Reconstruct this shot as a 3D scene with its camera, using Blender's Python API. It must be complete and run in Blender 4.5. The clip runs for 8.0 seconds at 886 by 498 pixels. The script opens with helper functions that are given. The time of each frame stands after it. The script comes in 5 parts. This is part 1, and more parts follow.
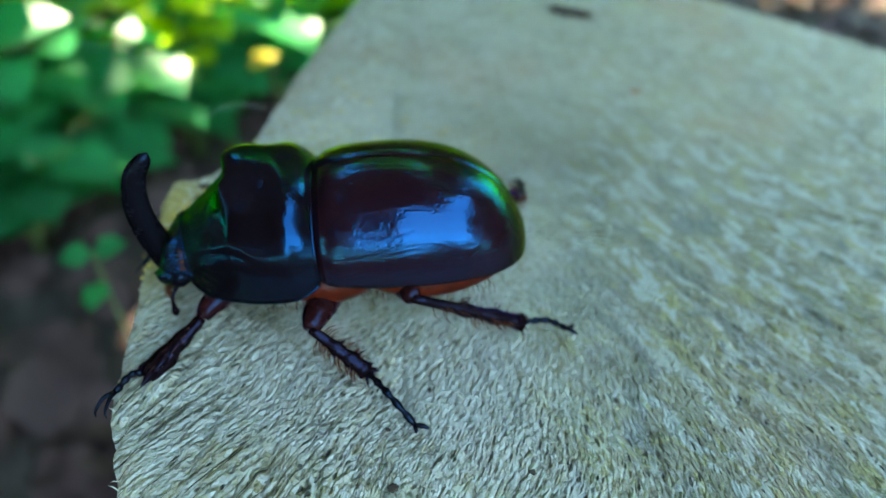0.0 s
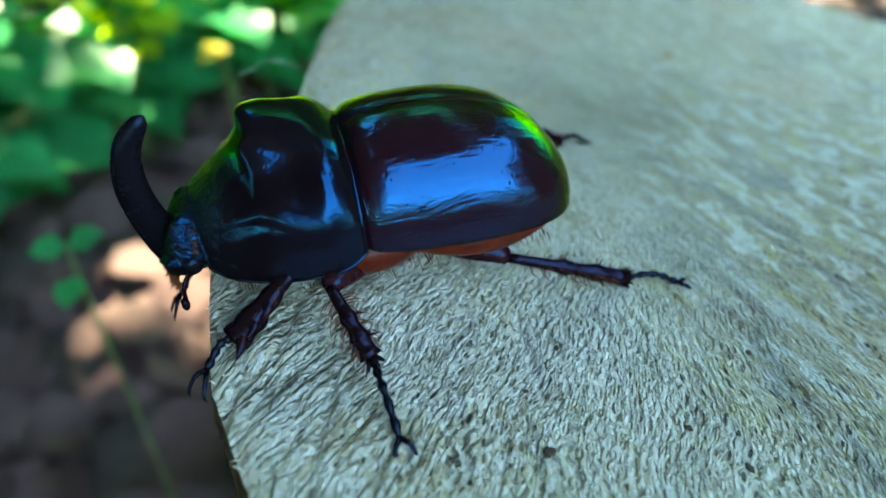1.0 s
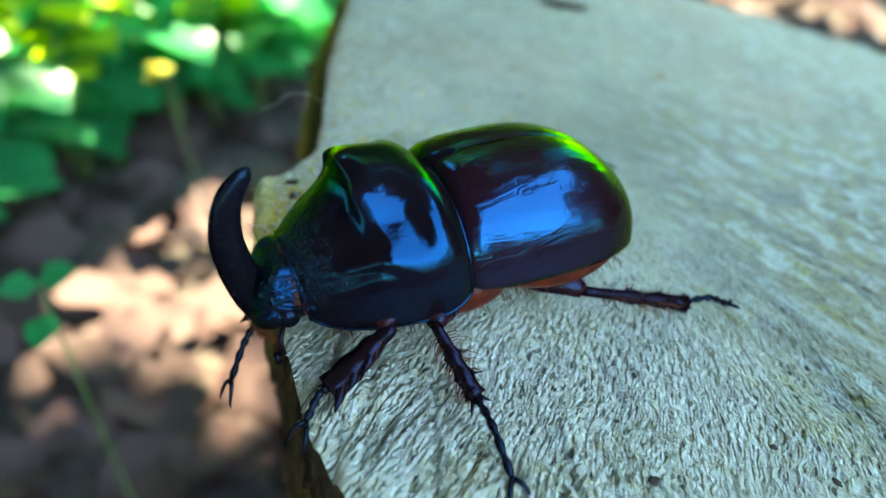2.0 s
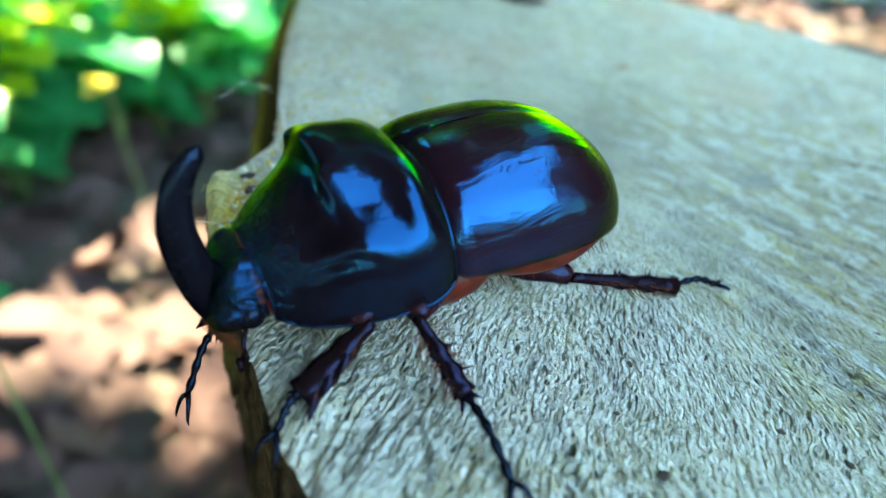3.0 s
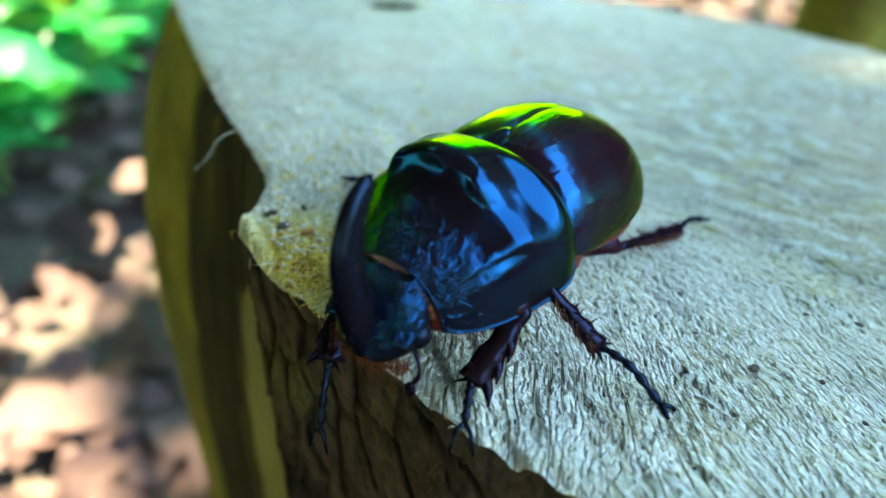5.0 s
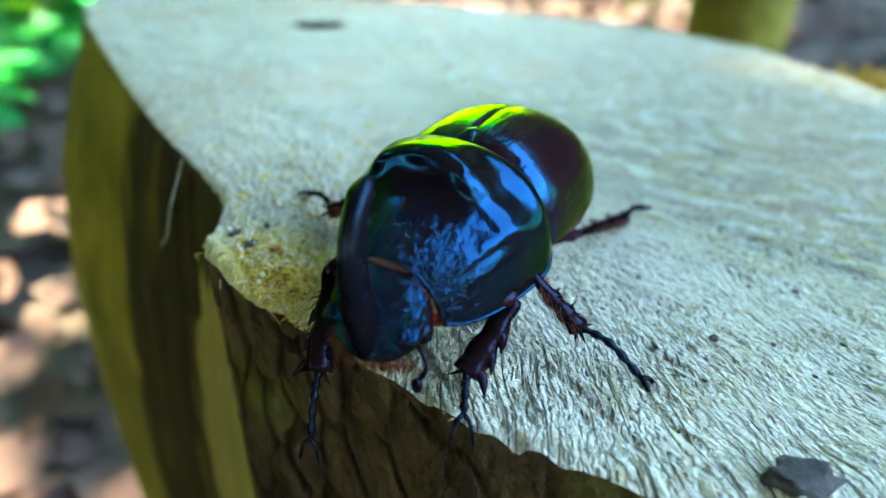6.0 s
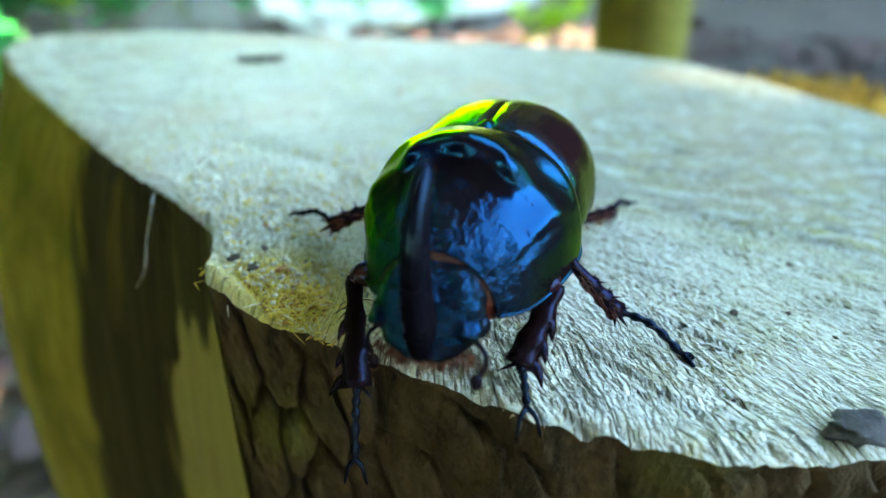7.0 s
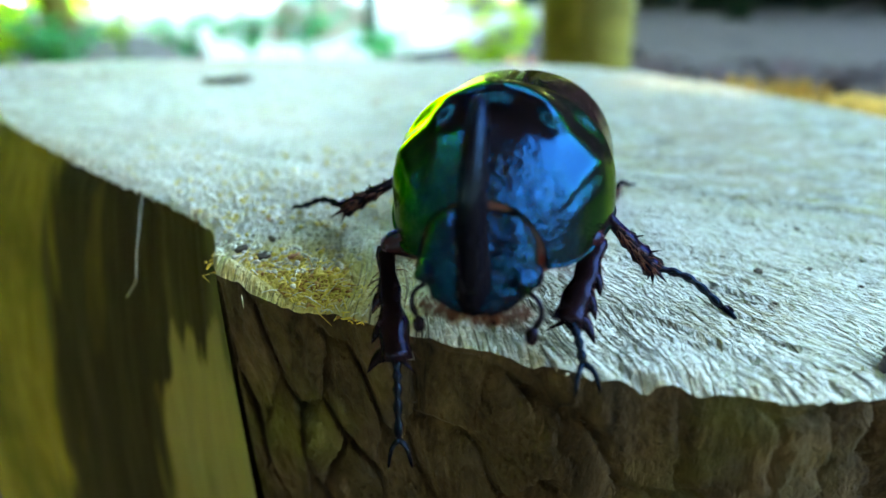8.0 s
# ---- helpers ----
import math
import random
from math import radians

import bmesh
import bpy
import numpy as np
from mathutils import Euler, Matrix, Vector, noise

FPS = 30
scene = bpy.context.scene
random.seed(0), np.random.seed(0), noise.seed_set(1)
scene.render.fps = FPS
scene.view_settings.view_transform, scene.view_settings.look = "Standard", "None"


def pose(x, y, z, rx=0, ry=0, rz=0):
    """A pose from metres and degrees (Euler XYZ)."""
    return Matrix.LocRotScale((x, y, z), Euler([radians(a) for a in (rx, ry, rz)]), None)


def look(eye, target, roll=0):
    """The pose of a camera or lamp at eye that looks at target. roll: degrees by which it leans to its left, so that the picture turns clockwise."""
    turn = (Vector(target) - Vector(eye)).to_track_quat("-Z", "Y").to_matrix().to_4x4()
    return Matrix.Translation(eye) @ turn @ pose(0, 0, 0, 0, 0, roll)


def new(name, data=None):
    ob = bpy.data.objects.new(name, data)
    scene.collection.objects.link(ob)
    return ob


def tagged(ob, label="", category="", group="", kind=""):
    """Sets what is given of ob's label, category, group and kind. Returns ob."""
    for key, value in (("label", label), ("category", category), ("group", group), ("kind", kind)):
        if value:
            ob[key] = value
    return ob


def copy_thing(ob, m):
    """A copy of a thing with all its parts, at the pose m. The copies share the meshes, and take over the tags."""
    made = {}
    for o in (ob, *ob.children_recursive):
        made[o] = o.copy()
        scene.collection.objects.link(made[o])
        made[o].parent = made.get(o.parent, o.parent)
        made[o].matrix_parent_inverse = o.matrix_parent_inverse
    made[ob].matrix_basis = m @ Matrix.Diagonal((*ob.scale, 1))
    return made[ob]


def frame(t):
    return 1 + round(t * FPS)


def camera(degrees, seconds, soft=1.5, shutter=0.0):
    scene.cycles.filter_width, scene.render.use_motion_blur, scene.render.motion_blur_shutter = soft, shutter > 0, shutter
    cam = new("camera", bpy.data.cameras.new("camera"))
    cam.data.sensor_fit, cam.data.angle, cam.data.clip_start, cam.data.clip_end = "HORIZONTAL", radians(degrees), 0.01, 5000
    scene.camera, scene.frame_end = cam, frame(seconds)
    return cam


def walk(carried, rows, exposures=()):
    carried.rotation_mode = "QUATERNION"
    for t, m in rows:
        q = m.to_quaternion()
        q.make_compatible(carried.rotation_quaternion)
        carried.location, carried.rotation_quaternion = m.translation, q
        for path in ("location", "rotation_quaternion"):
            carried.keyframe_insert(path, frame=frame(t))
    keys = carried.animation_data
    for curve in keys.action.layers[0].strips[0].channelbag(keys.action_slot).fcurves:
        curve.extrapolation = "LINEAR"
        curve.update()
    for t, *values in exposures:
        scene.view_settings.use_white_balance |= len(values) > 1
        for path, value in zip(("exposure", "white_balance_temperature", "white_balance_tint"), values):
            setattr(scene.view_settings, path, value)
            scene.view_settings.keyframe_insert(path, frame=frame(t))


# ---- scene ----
CM = 0.01
cam = camera(70.6, 8.0)
cam.data.dof.use_dof = True
cam.data.dof.focus_distance = 0.056
cam.data.dof.aperture_fstop = 16.0
PATH = [
    (0, (0.00161, 0.00046, 0.44998), (0.00082, 0.04806, 0.41346), 0.05),
    (0.5, (-0.00679, 0.00149, 0.44602), (-0.00658, 0.04894, 0.40929), -0.48),
    (1, (-0.01514, 0.00257, 0.44222), (-0.01090, 0.04997, 0.40567), 2.21),
    (1.5, (-0.02627, 0.00326, 0.44545), (-0.01918, 0.05070, 0.40939), 3.14),
    (3, (-0.02836, 0.00823, 0.43909), (-0.01501, 0.05550, 0.40464), 3.87),
    (3.5, (-0.03332, 0.00732, 0.44120), (-0.01781, 0.05387, 0.40667), 3.78),
    (4, (-0.03832, 0.00753, 0.44128), (-0.01926, 0.05279, 0.40681), 2.88),
    (4.5, (-0.04520, 0.01020, 0.44090), (-0.02176, 0.05368, 0.40684), 1.42),
    (6, (-0.05579, 0.01312, 0.44072), (-0.02269, 0.05124, 0.40830), 0.26),
    (6.5, (-0.05873, 0.01493, 0.44007), (-0.02155, 0.05112, 0.40993), 0.16),
    (7, (-0.06299, 0.01949, 0.43700), (-0.02358, 0.05387, 0.40760), -0.97),
    (7.5, (-0.06622, 0.02219, 0.43379), (-0.02469, 0.05464, 0.40512), -0.88),
    (8, (-0.06788, 0.02425, 0.43075), (-0.02460, 0.05628, 0.40429), -2.35),
]
walk(cam, [(t, look(eye, target, roll)) for t, eye, target, roll in PATH], exposures=[(0, 5.0, 8300, -8), (1.2, 5.15, 8000, -8), (3.2, 5.55, 8000, -7), (4.6, 5.65, 8000, -6), (7, 5.9, 8400, -5), (8, 6.0, 8600, -4)])

# ---- light: a woodland clearing, sky overhead, sun through the leaves ----
SUN_TO = Vector((-0.24, 0.42, 0.87)).normalized()
world = bpy.data.worlds.new("sky")
scene.world = world
world.use_nodes = True
wn = world.node_tree.nodes
sky = wn.new("ShaderNodeTexSky")
sky.sky_type = "NISHITA"
sky.sun_disc = False
sky.dust_density, sky.ozone_density, sky.altitude = 0.0, 4.0, 500
sky.sun_elevation = math.asin(SUN_TO.z)
sky.sun_rotation = math.atan2(SUN_TO.x, SUN_TO.y)
world.node_tree.links.new(sky.outputs[0], wn["Background"].inputs[0])
wn["Background"].inputs[1].default_value = 0.15
sun_data = bpy.data.lights.new("sun", "SUN")
sun_data.energy, sun_data.angle, sun_data.color = 1.9, radians(0.55), (1.0, 0.93, 0.82)
sun = new("sun", sun_data)
sun.rotation_mode = "QUATERNION"
sun.rotation_quaternion = SUN_TO.to_track_quat("Z", "Y")


# ---- node helpers ----
class Nodes:
    def __init__(self, name):
        self.mat = bpy.data.materials.new(name)
        self.mat.use_nodes = True
        self.tree = self.mat.node_tree
        self.bsdf = self.tree.nodes["Principled BSDF"]
        self.out = self.tree.nodes["Material Output"]

    def add(self, kind, **values):
        node = self.tree.nodes.new("ShaderNode" + kind)
        for key, value in values.items():
            self.put(node, key, value)
        return node

    def put(self, node, key, value):
        sockets = node.inputs
        slot = sockets[key] if isinstance(key, str) else sockets[key]
        if isinstance(value, bpy.types.NodeSocket):
            self.tree.links.new(value, slot)
        else:
            slot.default_value = value

    def set(self, **values):
        for key, value in values.items():
            self.put(self.bsdf, key.replace("_", " "), value)

    def coords(self, sx=1.0, sy=1.0, sz=1.0, rot=(0, 0, 0)):
        co = self.add("TexCoord")
        m = self.add("Mapping")
        self.put(m, "Vector", co.outputs["Object"])
        m.inputs["Scale"].default_value = (sx, sy, sz)
        m.inputs["Rotation"].default_value = rot
        return m.outputs[0]

    def noise(self, vec, scale, detail=4.0, rough=0.55, distortion=0.0):
        n = self.add("TexNoise")
        self.put(n, "Vector", vec)
        n.inputs["Scale"].default_value = scale
        n.inputs["Detail"].default_value = detail
        n.inputs["Roughness"].default_value = rough
        n.inputs["Distortion"].default_value = distortion
        return n.outputs[0]

    def voronoi(self, vec, scale, feature="F1", out=0, rand=1.0):
        n = self.add("TexVoronoi")
        n.feature = feature
        self.put(n, "Vector", vec)
        n.inputs["Scale"].default_value = scale
        n.inputs["Randomness"].default_value = rand
        return n.outputs[out]

    def ramp(self, fac, *stops):
        n = self.add("ValToRGB")
        self.put(n, "Fac", fac)
        el = n.color_ramp.elements
        while len(el) < len(stops):
            el.new(0.5)
        for e, (p, c) in zip(el, stops):
            e.position = p
            e.color = (c, c, c, 1) if isinstance(c, (int, float)) else (*c, 1)
        return n.outputs[0]

    def mix(self, fac, a, b, blend="MIX"):
        n = self.add("Mix")
        n.data_type = "RGBA"
        n.blend_type = blend
        for slot, value in ((0, fac), (6, a), (7, b)):
            if isinstance(value, bpy.types.NodeSocket):
                self.tree.links.new(value, n.inputs[slot])
            elif slot == 0:
                n.inputs[slot].default_value = value
            else:
                n.inputs[slot].default_value = (*value, 1) if len(value) == 3 else value
        return n.outputs[2]

    def math(self, op, a, b=0.0, c=0.0):
        n = self.add("Math")
        n.operation = op
        for k, value in enumerate((a, b, c)):
            self.put(n, k, value)
        return n.outputs[0]

    def bump(self, height, strength=0.5, distance=0.001, normal=None):
        n = self.add("Bump")
        n.inputs["Strength"].default_value = strength
        n.inputs["Distance"].default_value = distance
        self.put(n, "Height", height)
        if normal is not None:
            self.put(n, "Normal", normal)
        return n.outputs[0]


# ---- materials ----
HEART = (2.0, 9.2)
PITH = (-0.9, 11.0)


def mat_cut_wood():
    """Weathered saw cut: pale crumbly fibres fanning out from the heart, thin dark checks, olive and grey blotches."""
    k = Nodes("weathered_end_grain")
    co = k.add("TexCoord").outputs["Object"]
    sep = k.add("SeparateXYZ")
    k.put(sep, 0, co)
    dx = k.math("SUBTRACT", sep.outputs[0], HEART[0] * CM)
    dy = k.math("SUBTRACT", sep.outputs[1], HEART[1] * CM)
    wob = k.noise(co, 45, 2)
    ang = k.math("ADD", k.math("ARCTAN2", dy, dx), k.math("MULTIPLY", wob, 0.10))
    rad = k.math("SQRT", k.math("ADD", k.math("MULTIPLY", dx, dx), k.math("MULTIPLY", dy, dy)))

    def polar(a, r):
        c = k.add("CombineXYZ")
        k.put(c, 0, k.math("MULTIPLY", ang, a))
        k.put(c, 1, k.math("MULTIPLY", rad, r))
        return c.outputs[0]

    def warped(a, r, amount):
        base = polar(a, r)
        jit = k.add("TexNoise")
        k.put(jit, "Vector", base)
        jit.inputs["Scale"].default_value = 1.1
        jit.inputs["Detail"].default_value = 3.0
        warp = k.add("VectorMath")
        warp.operation = "MULTIPLY_ADD"
        k.put(warp, 0, jit.outputs[1])
        warp.inputs[1].default_value = (amount, amount, 0)
        k.put(warp, 2, base)
        return warp.outputs[0]

    def cut(value, lo, hi):
        return k.ramp(value, (lo, 0.0), (hi, 1.0))

    def product(*values):
        out = values[0]
        for v in values[1:]:
            out = k.math("MULTIPLY", out, v)
        return out

    patchy = k.noise(co, 110, 4, 0.65)
    wide = k.noise(co, 60, 4, 0.6)
    # torn fibres towards the near rim; a blotched, weathered half on the far side of the beetle
    torn = product(cut(k.math("ADD", rad, k.math("MULTIPLY", wide, 0.03)), 0.070, 0.086), cut(k.math("MULTIPLY", sep.outputs[0], -10.0), -0.10, 0.16))
    aged = cut(k.math("ADD", k.math("MULTIPLY", sep.outputs[0], 10.0), k.math("MULTIPLY", wide, 0.3)), 0.20, 0.42)
    # colour of the fibres
    ca, sa = math.cos(radians(118)), math.sin(radians(118))

    def slanted(along, across):
        c = k.add("CombineXYZ")
        k.put(c, 0, k.math("MULTIPLY", k.math("ADD", k.math("MULTIPLY", sep.outputs[0], ca), k.math("MULTIPLY", sep.outputs[1], sa)), along))
        k.put(c, 1, k.math("MULTIPLY", k.math("SUBTRACT", k.math("MULTIPLY", sep.outputs[1], ca), k.math("MULTIPLY", sep.outputs[0], sa)), across))
        return c.outputs[0]

    mott = k.noise(slanted(170, 340), 1.0, 5.0, 0.6, 0.6)
    mott2 = k.noise(slanted(230, 420), 1.0, 4.0, 0.55, 0.5)
    grey = k.noise(slanted(80, 150), 1.0, 6, 0.68, 0.8)
    flakes = k.noise(slanted(210, 400), 1.0, 5.0, 0.62, 0.7)
    col = k.mix(cut(patchy, 0.35, 0.65), (0.365, 0.325, 0.255), (0.312, 0.267, 0.165))
    # olive-brown weathering on the far half, with pale, yellow and grey flakes left on it
    col = k.mix(product(aged, 0.85), col, (0.185, 0.160, 0.085))
    col = k.mix(product(cut(mott, 0.53, 0.56), k.math("ADD", 0.10, k.math("MULTIPLY", aged, 0.75))), col, (0.29, 0.25, 0.085))
    col = k.mix(product(cut(flakes, 0.515, 0.545), aged, 0.95), col, (0.40, 0.385, 0.325))
    col = k.mix(product(cut(grey, 0.54, 0.60), k.math("ADD", 0.12, k.math("MULTIPLY", aged, 0.70))), col, (0.105, 0.110, 0.090))
    col = k.mix(product(cut(mott2, 0.60, 0.64), k.math("ADD", 0.25, k.math("MULTIPLY", aged, 0.45))), col, (0.13, 0.095, 0.045))
    # brown stains on the nearer half
    stain = product(cut(k.noise(slanted(45, 70), 1.0, 5, 0.65, 0.5), 0.53, 0.64), k.math("SUBTRACT", 1.0, aged))
    col = k.mix(k.math("MULTIPLY", stain, 0.75), col, (0.215, 0.165, 0.075))
    # creamy heartwood with warm patches beyond the beetle
    inner = cut(k.math("ADD", k.math("MULTIPLY", sep.outputs[1], 5.0), k.math("MULTIPLY", wide, 0.2)), 0.46, 0.68)
    col = k.mix(k.math("MULTIPLY", inner, 0.5), col, (0.375, 0.315, 0.195))
    col = k.mix(product(cut(k.noise(co, 26, 3, 0.5), 0.50, 0.64), k.math("ADD", 0.35, k.math("MULTIPLY", inner, 0.45))), col, (0.335, 0.209, 0.108))
    # crumbly tufts
    away = cut(rad, 0.030, 0.055)
    tuft = k.noise(warped(120, 900, 0.35), 1.0, 2.0, 0.5)
    gap = k.math("MULTIPLY", k.ramp(tuft, (0.36, 1.0), (0.45, 0.0)), away)
    # close-packed flaky grains with dark joints
    seam = k.ramp(k.voronoi(warped(135, 1050, 0.5), 1.0, "DISTANCE_TO_EDGE", 0), (0.02, 1.0), (0.12, 0.0))
    gap = k.math("MAXIMUM", gap, product(seam, away, k.math("ADD", 0.12, k.math("MULTIPLY", cut(k.noise(co, 230, 3, 0.6), 0.46, 0.62), 0.8))))
    tint = k.add("SeparateColor")
    k.put(tint, 0, k.voronoi(warped(135, 1050, 0.5), 1.0, "F1", 1))
    near = k.math("SUBTRACT", 1.0, k.math("MULTIPLY", aged, 0.6))
    col = k.mix(product(tint.outputs[0], 0.75, near), col, (0.47, 0.44, 0.37))
    col = k.mix(product(gap, k.math("SUBTRACT", 1.0, k.math("MULTIPLY", torn, 0.55)), near, k.math("ADD", 0.38, k.math("MULTIPLY", cut(patchy, 0.40, 0.60), 0.58))), col, (0.10, 0.086, 0.052))
    # fresh golden fibres round the notch
    nx, ny = k.math("ADD", sep.outputs[0], 0.0325), k.math("MULTIPLY", k.math("SUBTRACT", sep.outputs[1], 0.0668), 0.6)
    far = k.math("ADD", k.math("SQRT", k.math("ADD", k.math("MULTIPLY", nx, nx), k.math("MULTIPLY", ny, ny))), k.math("MULTIPLY", k.math("SUBTRACT", patchy, 0.5), 0.006))
    col = k.mix(k.ramp(k.math("MULTIPLY", far, 50.0), (0.22, 0.85), (0.40, 0.0)), col, (0.42, 0.30, 0.06))
    # thin dark checks along the fibres, and round pores
    check = k.noise(polar(190, 80), 1.0, 3, 0.55, 0.25)
    col = k.mix(product(k.ramp(check, (0.38, 1.0), (0.48, 0.0)), away, k.math("MULTIPLY", torn, 0.5)), col, (0.230, 0.188, 0.061))
    lines = product(k.ramp(check, (0.375, 1.0), (0.42, 0.0)), away, k.math("ADD", 0.30, k.math("MULTIPLY", torn, 0.70)))
    pore = k.voronoi(warped(90, 520, 0.8), 1.0, "F1", 0)
    holes = k.ramp(k.math("SUBTRACT", pore, k.math("MULTIPLY", cut(k.noise(co, 130, 3, 0.6), 0.46, 0.66), 0.26)), (0.0, 1.0), (0.09, 0.0))
    specks = k.math("MAXIMUM", holes, lines)
    col = k.mix(k.math("MULTIPLY", specks, 0.95), col, (0.035, 0.03, 0.018))
    fine = k.noise(co, 1400, 4, 0.7)
    height = k.math("ADD", k.math("MULTIPLY", cut(tuft, 0.34, 0.60), 1.2), k.math("ADD", k.math("MULTIPLY", tint.outputs[1], 0.5), k.math("MULTIPLY", fine, 0.5)))
    height = k.math("SUBTRACT", k.math("ADD", height, k.math("MULTIPLY", mott, 1.2)), k.math("MULTIPLY", specks, 1.4))
    n = k.bump(height, 0.8, 0.0006)
    k.set(Base_Color=col, Roughness=0.6, Normal=n)
    k.bsdf.inputs["Specular IOR Level"].default_value = 0.25
    return k.mat


def mat_bark():
    k = Nodes("dark_bark")
    v = k.coords(1, 1, 0.45)
    a = k.noise(v, 160, 7, 0.7, 0.5)
    b = k.noise(k.coords(1, 1, 0.7), 900, 5, 0.65)
    c = k.noise(k.coords(), 45, 4)
    col = k.mix(k.ramp(a, (0.34, 0.0), (0.66, 1.0)), (0.009, 0.005, 0.0025), (0.085, 0.054, 0.025))
    col = k.mix(k.ramp(c, (0.5, 0.0), (0.66, 0.8)), col, (0.075, 0.066, 0.012))
    col = k.mix(k.ramp(b, (0.62, 0.0), (0.72, 0.4)), col, (0.11, 0.08, 0.04))
    n = k.bump(k.math("ADD", a, k.math("MULTIPLY", b, 0.4)), 1.0, 0.0022)
    k.set(Base_Color=col, Roughness=0.8, Normal=n)
    k.bsdf.inputs["Specular IOR Level"].default_value = 0.08
    return k.mat


def mat_bare_side():
    """Debarked flank of the stump: olive-yellow sapwood with dark inner-bark strips."""
    k = Nodes("stripped_sapwood")
    a = k.noise(k.coords(1, 1, 0.12), 60, 3, 0.55, 0.5)
    b = k.noise(k.coords(1, 1, 0.05), 420, 5, 0.6)
    c = k.noise(k.coords(), 30, 4)
    sep = k.add("SeparateXYZ")
    k.put(sep, 0, k.add("TexCoord").outputs["Object"])
    wob = k.math("MULTIPLY", k.math("SUBTRACT", a, 0.5), 0.05)
    y = k.math("ADD", sep.outputs[1], wob)
    z = k.math("ADD", sep.outputs[2], k.math("MULTIPLY", k.math("SUBTRACT", k.noise(k.coords(1, 1, 0.2), 150, 4), 0.5), 0.035))
    tan = k.mix(k.ramp(b, (0.35, 0.0), (0.65, 1.0)), (0.11, 0.085, 0.009), (0.19, 0.15, 0.026))
    tan = k.mix(k.ramp(c, (0.45, 0.0), (0.68, 0.7)), tan, (0.035, 0.034, 0.005))
    dark = k.mix(b, (0.010, 0.007, 0.0035), (0.034, 0.027, 0.009))
    strip = k.ramp(k.math("MULTIPLY", y, 5.0), (0.655, 1.0), (0.672, 0.0))
    # a pale tongue low down beside the bark, a grey-green band above it
    reach = k.math("MINIMUM", k.math("ADD", k.math("MULTIPLY", z, -1.27), 0.5815), 0.104)
    tongue = k.ramp(k.math("MULTIPLY", k.math("SUBTRACT", reach, y), 20.0), (0.0, 0.0), (0.06, 1.0))
    tongue = k.math("MULTIPLY", tongue, k.ramp(k.math("MULTIPLY", z, 2.0), (0.776, 1.0), (0.782, 0.0)))
    band = k.math("MULTIPLY", k.ramp(k.math("MULTIPLY", y, 5.0), (0.435, 1.0), (0.465, 0.0)), k.math("SUBTRACT", 1.0, tongue))
    tan = k.mix(k.math("MULTIPLY", tongue, 0.6), tan, (0.17, 0.145, 0.055))
    dark = k.mix(k.math("MULTIPLY", band, 0.75), dark, (0.055, 0.055, 0.018))
    mask = k.math("MULTIPLY", strip, k.math("SUBTRACT", 1.0, tongue))
    mask = k.math("MULTIPLY", mask, k.ramp(a, (0.30, 0.62), (0.42, 1.0)))
    col = k.mix(mask, tan, dark)
    n = k.bump(k.math("ADD", k.math("MULTIPLY", a, -0.8), k.math("MULTIPLY", b, 0.4)), 0.8, 0.001)
    k.set(Base_Color=col, Roughness=0.8, Normal=n)
    k.bsdf.inputs["Specular IOR Level"].default_value = 0.04
    return k.mat


def mat_shell(name, base, rough, stria=0.0, dimple=0.35, gloss=0.05, wrinkle=0.0, sheen=(0.08, 0.46, 1.0), edge=(0.30, 0.60, 0.80)):
    """Polished dark chitin with fine punctures and, on the wing cases, faint lengthwise striae."""
    k = Nodes(name)
    co = k.add("TexCoord").outputs["Object"]
    fine = k.noise(co, 900, 4, 0.6)
    pits = k.voronoi(co, 1500, "F1", 0)
    wide = k.noise(co, 220, 3, 0.5)
    wav = k.noise(k.coords(0.25, 1, 1), 620, 3, 0.6, 1.2)
    tone = k.noise(co, 160, 3)
    col = k.mix(tone, base, tuple(min(1, 1.9 * b + 0.004) for b in base))
    n1 = k.bump(wide, 0.16, 0.0007)
    crease = k.noise(co, 1300, 3, 0.55, 1.2)
    sep = k.add("SeparateXYZ")
    k.put(sep, 0, co)
    front = k.ramp(k.math("MULTIPLY", sep.outputs[0], 50.0), (0.45, 0.08), (0.62, 1.0))
    n1 = k.bump(k.math("MULTIPLY", crease, front), wrinkle, 0.0004, n1)
    n2 = k.bump(wav, stria, 0.00022, n1)
    n3 = k.bump(k.ramp(pits, (0.0, 0.0), (0.32, 1.0)), dimple, 0.00006, n2)
    # sheen puts the blue of the mirrored sky into the metal colour
    k.set(Base_Color=(*(gloss * c for c in sheen), 1), Metallic=1.0, Roughness=k.ramp(fine, (0.3, rough * 0.75), (0.7, rough * 1.4)), Normal=n3)
    k.bsdf.inputs["Specular Tint"].default_value = (*edge, 1)
    body = k.add("BsdfDiffuse")
    k.put(body, 0, col)
    k.tree.links.new(n2, body.inputs["Normal"])
    both = k.add("AddShader")
    k.tree.links.new(k.bsdf.outputs[0], both.inputs[0])
    k.tree.links.new(body.outputs[0], both.inputs[1])
    k.tree.links.new(both.outputs[0], k.out.inputs[0])
    return k.mat


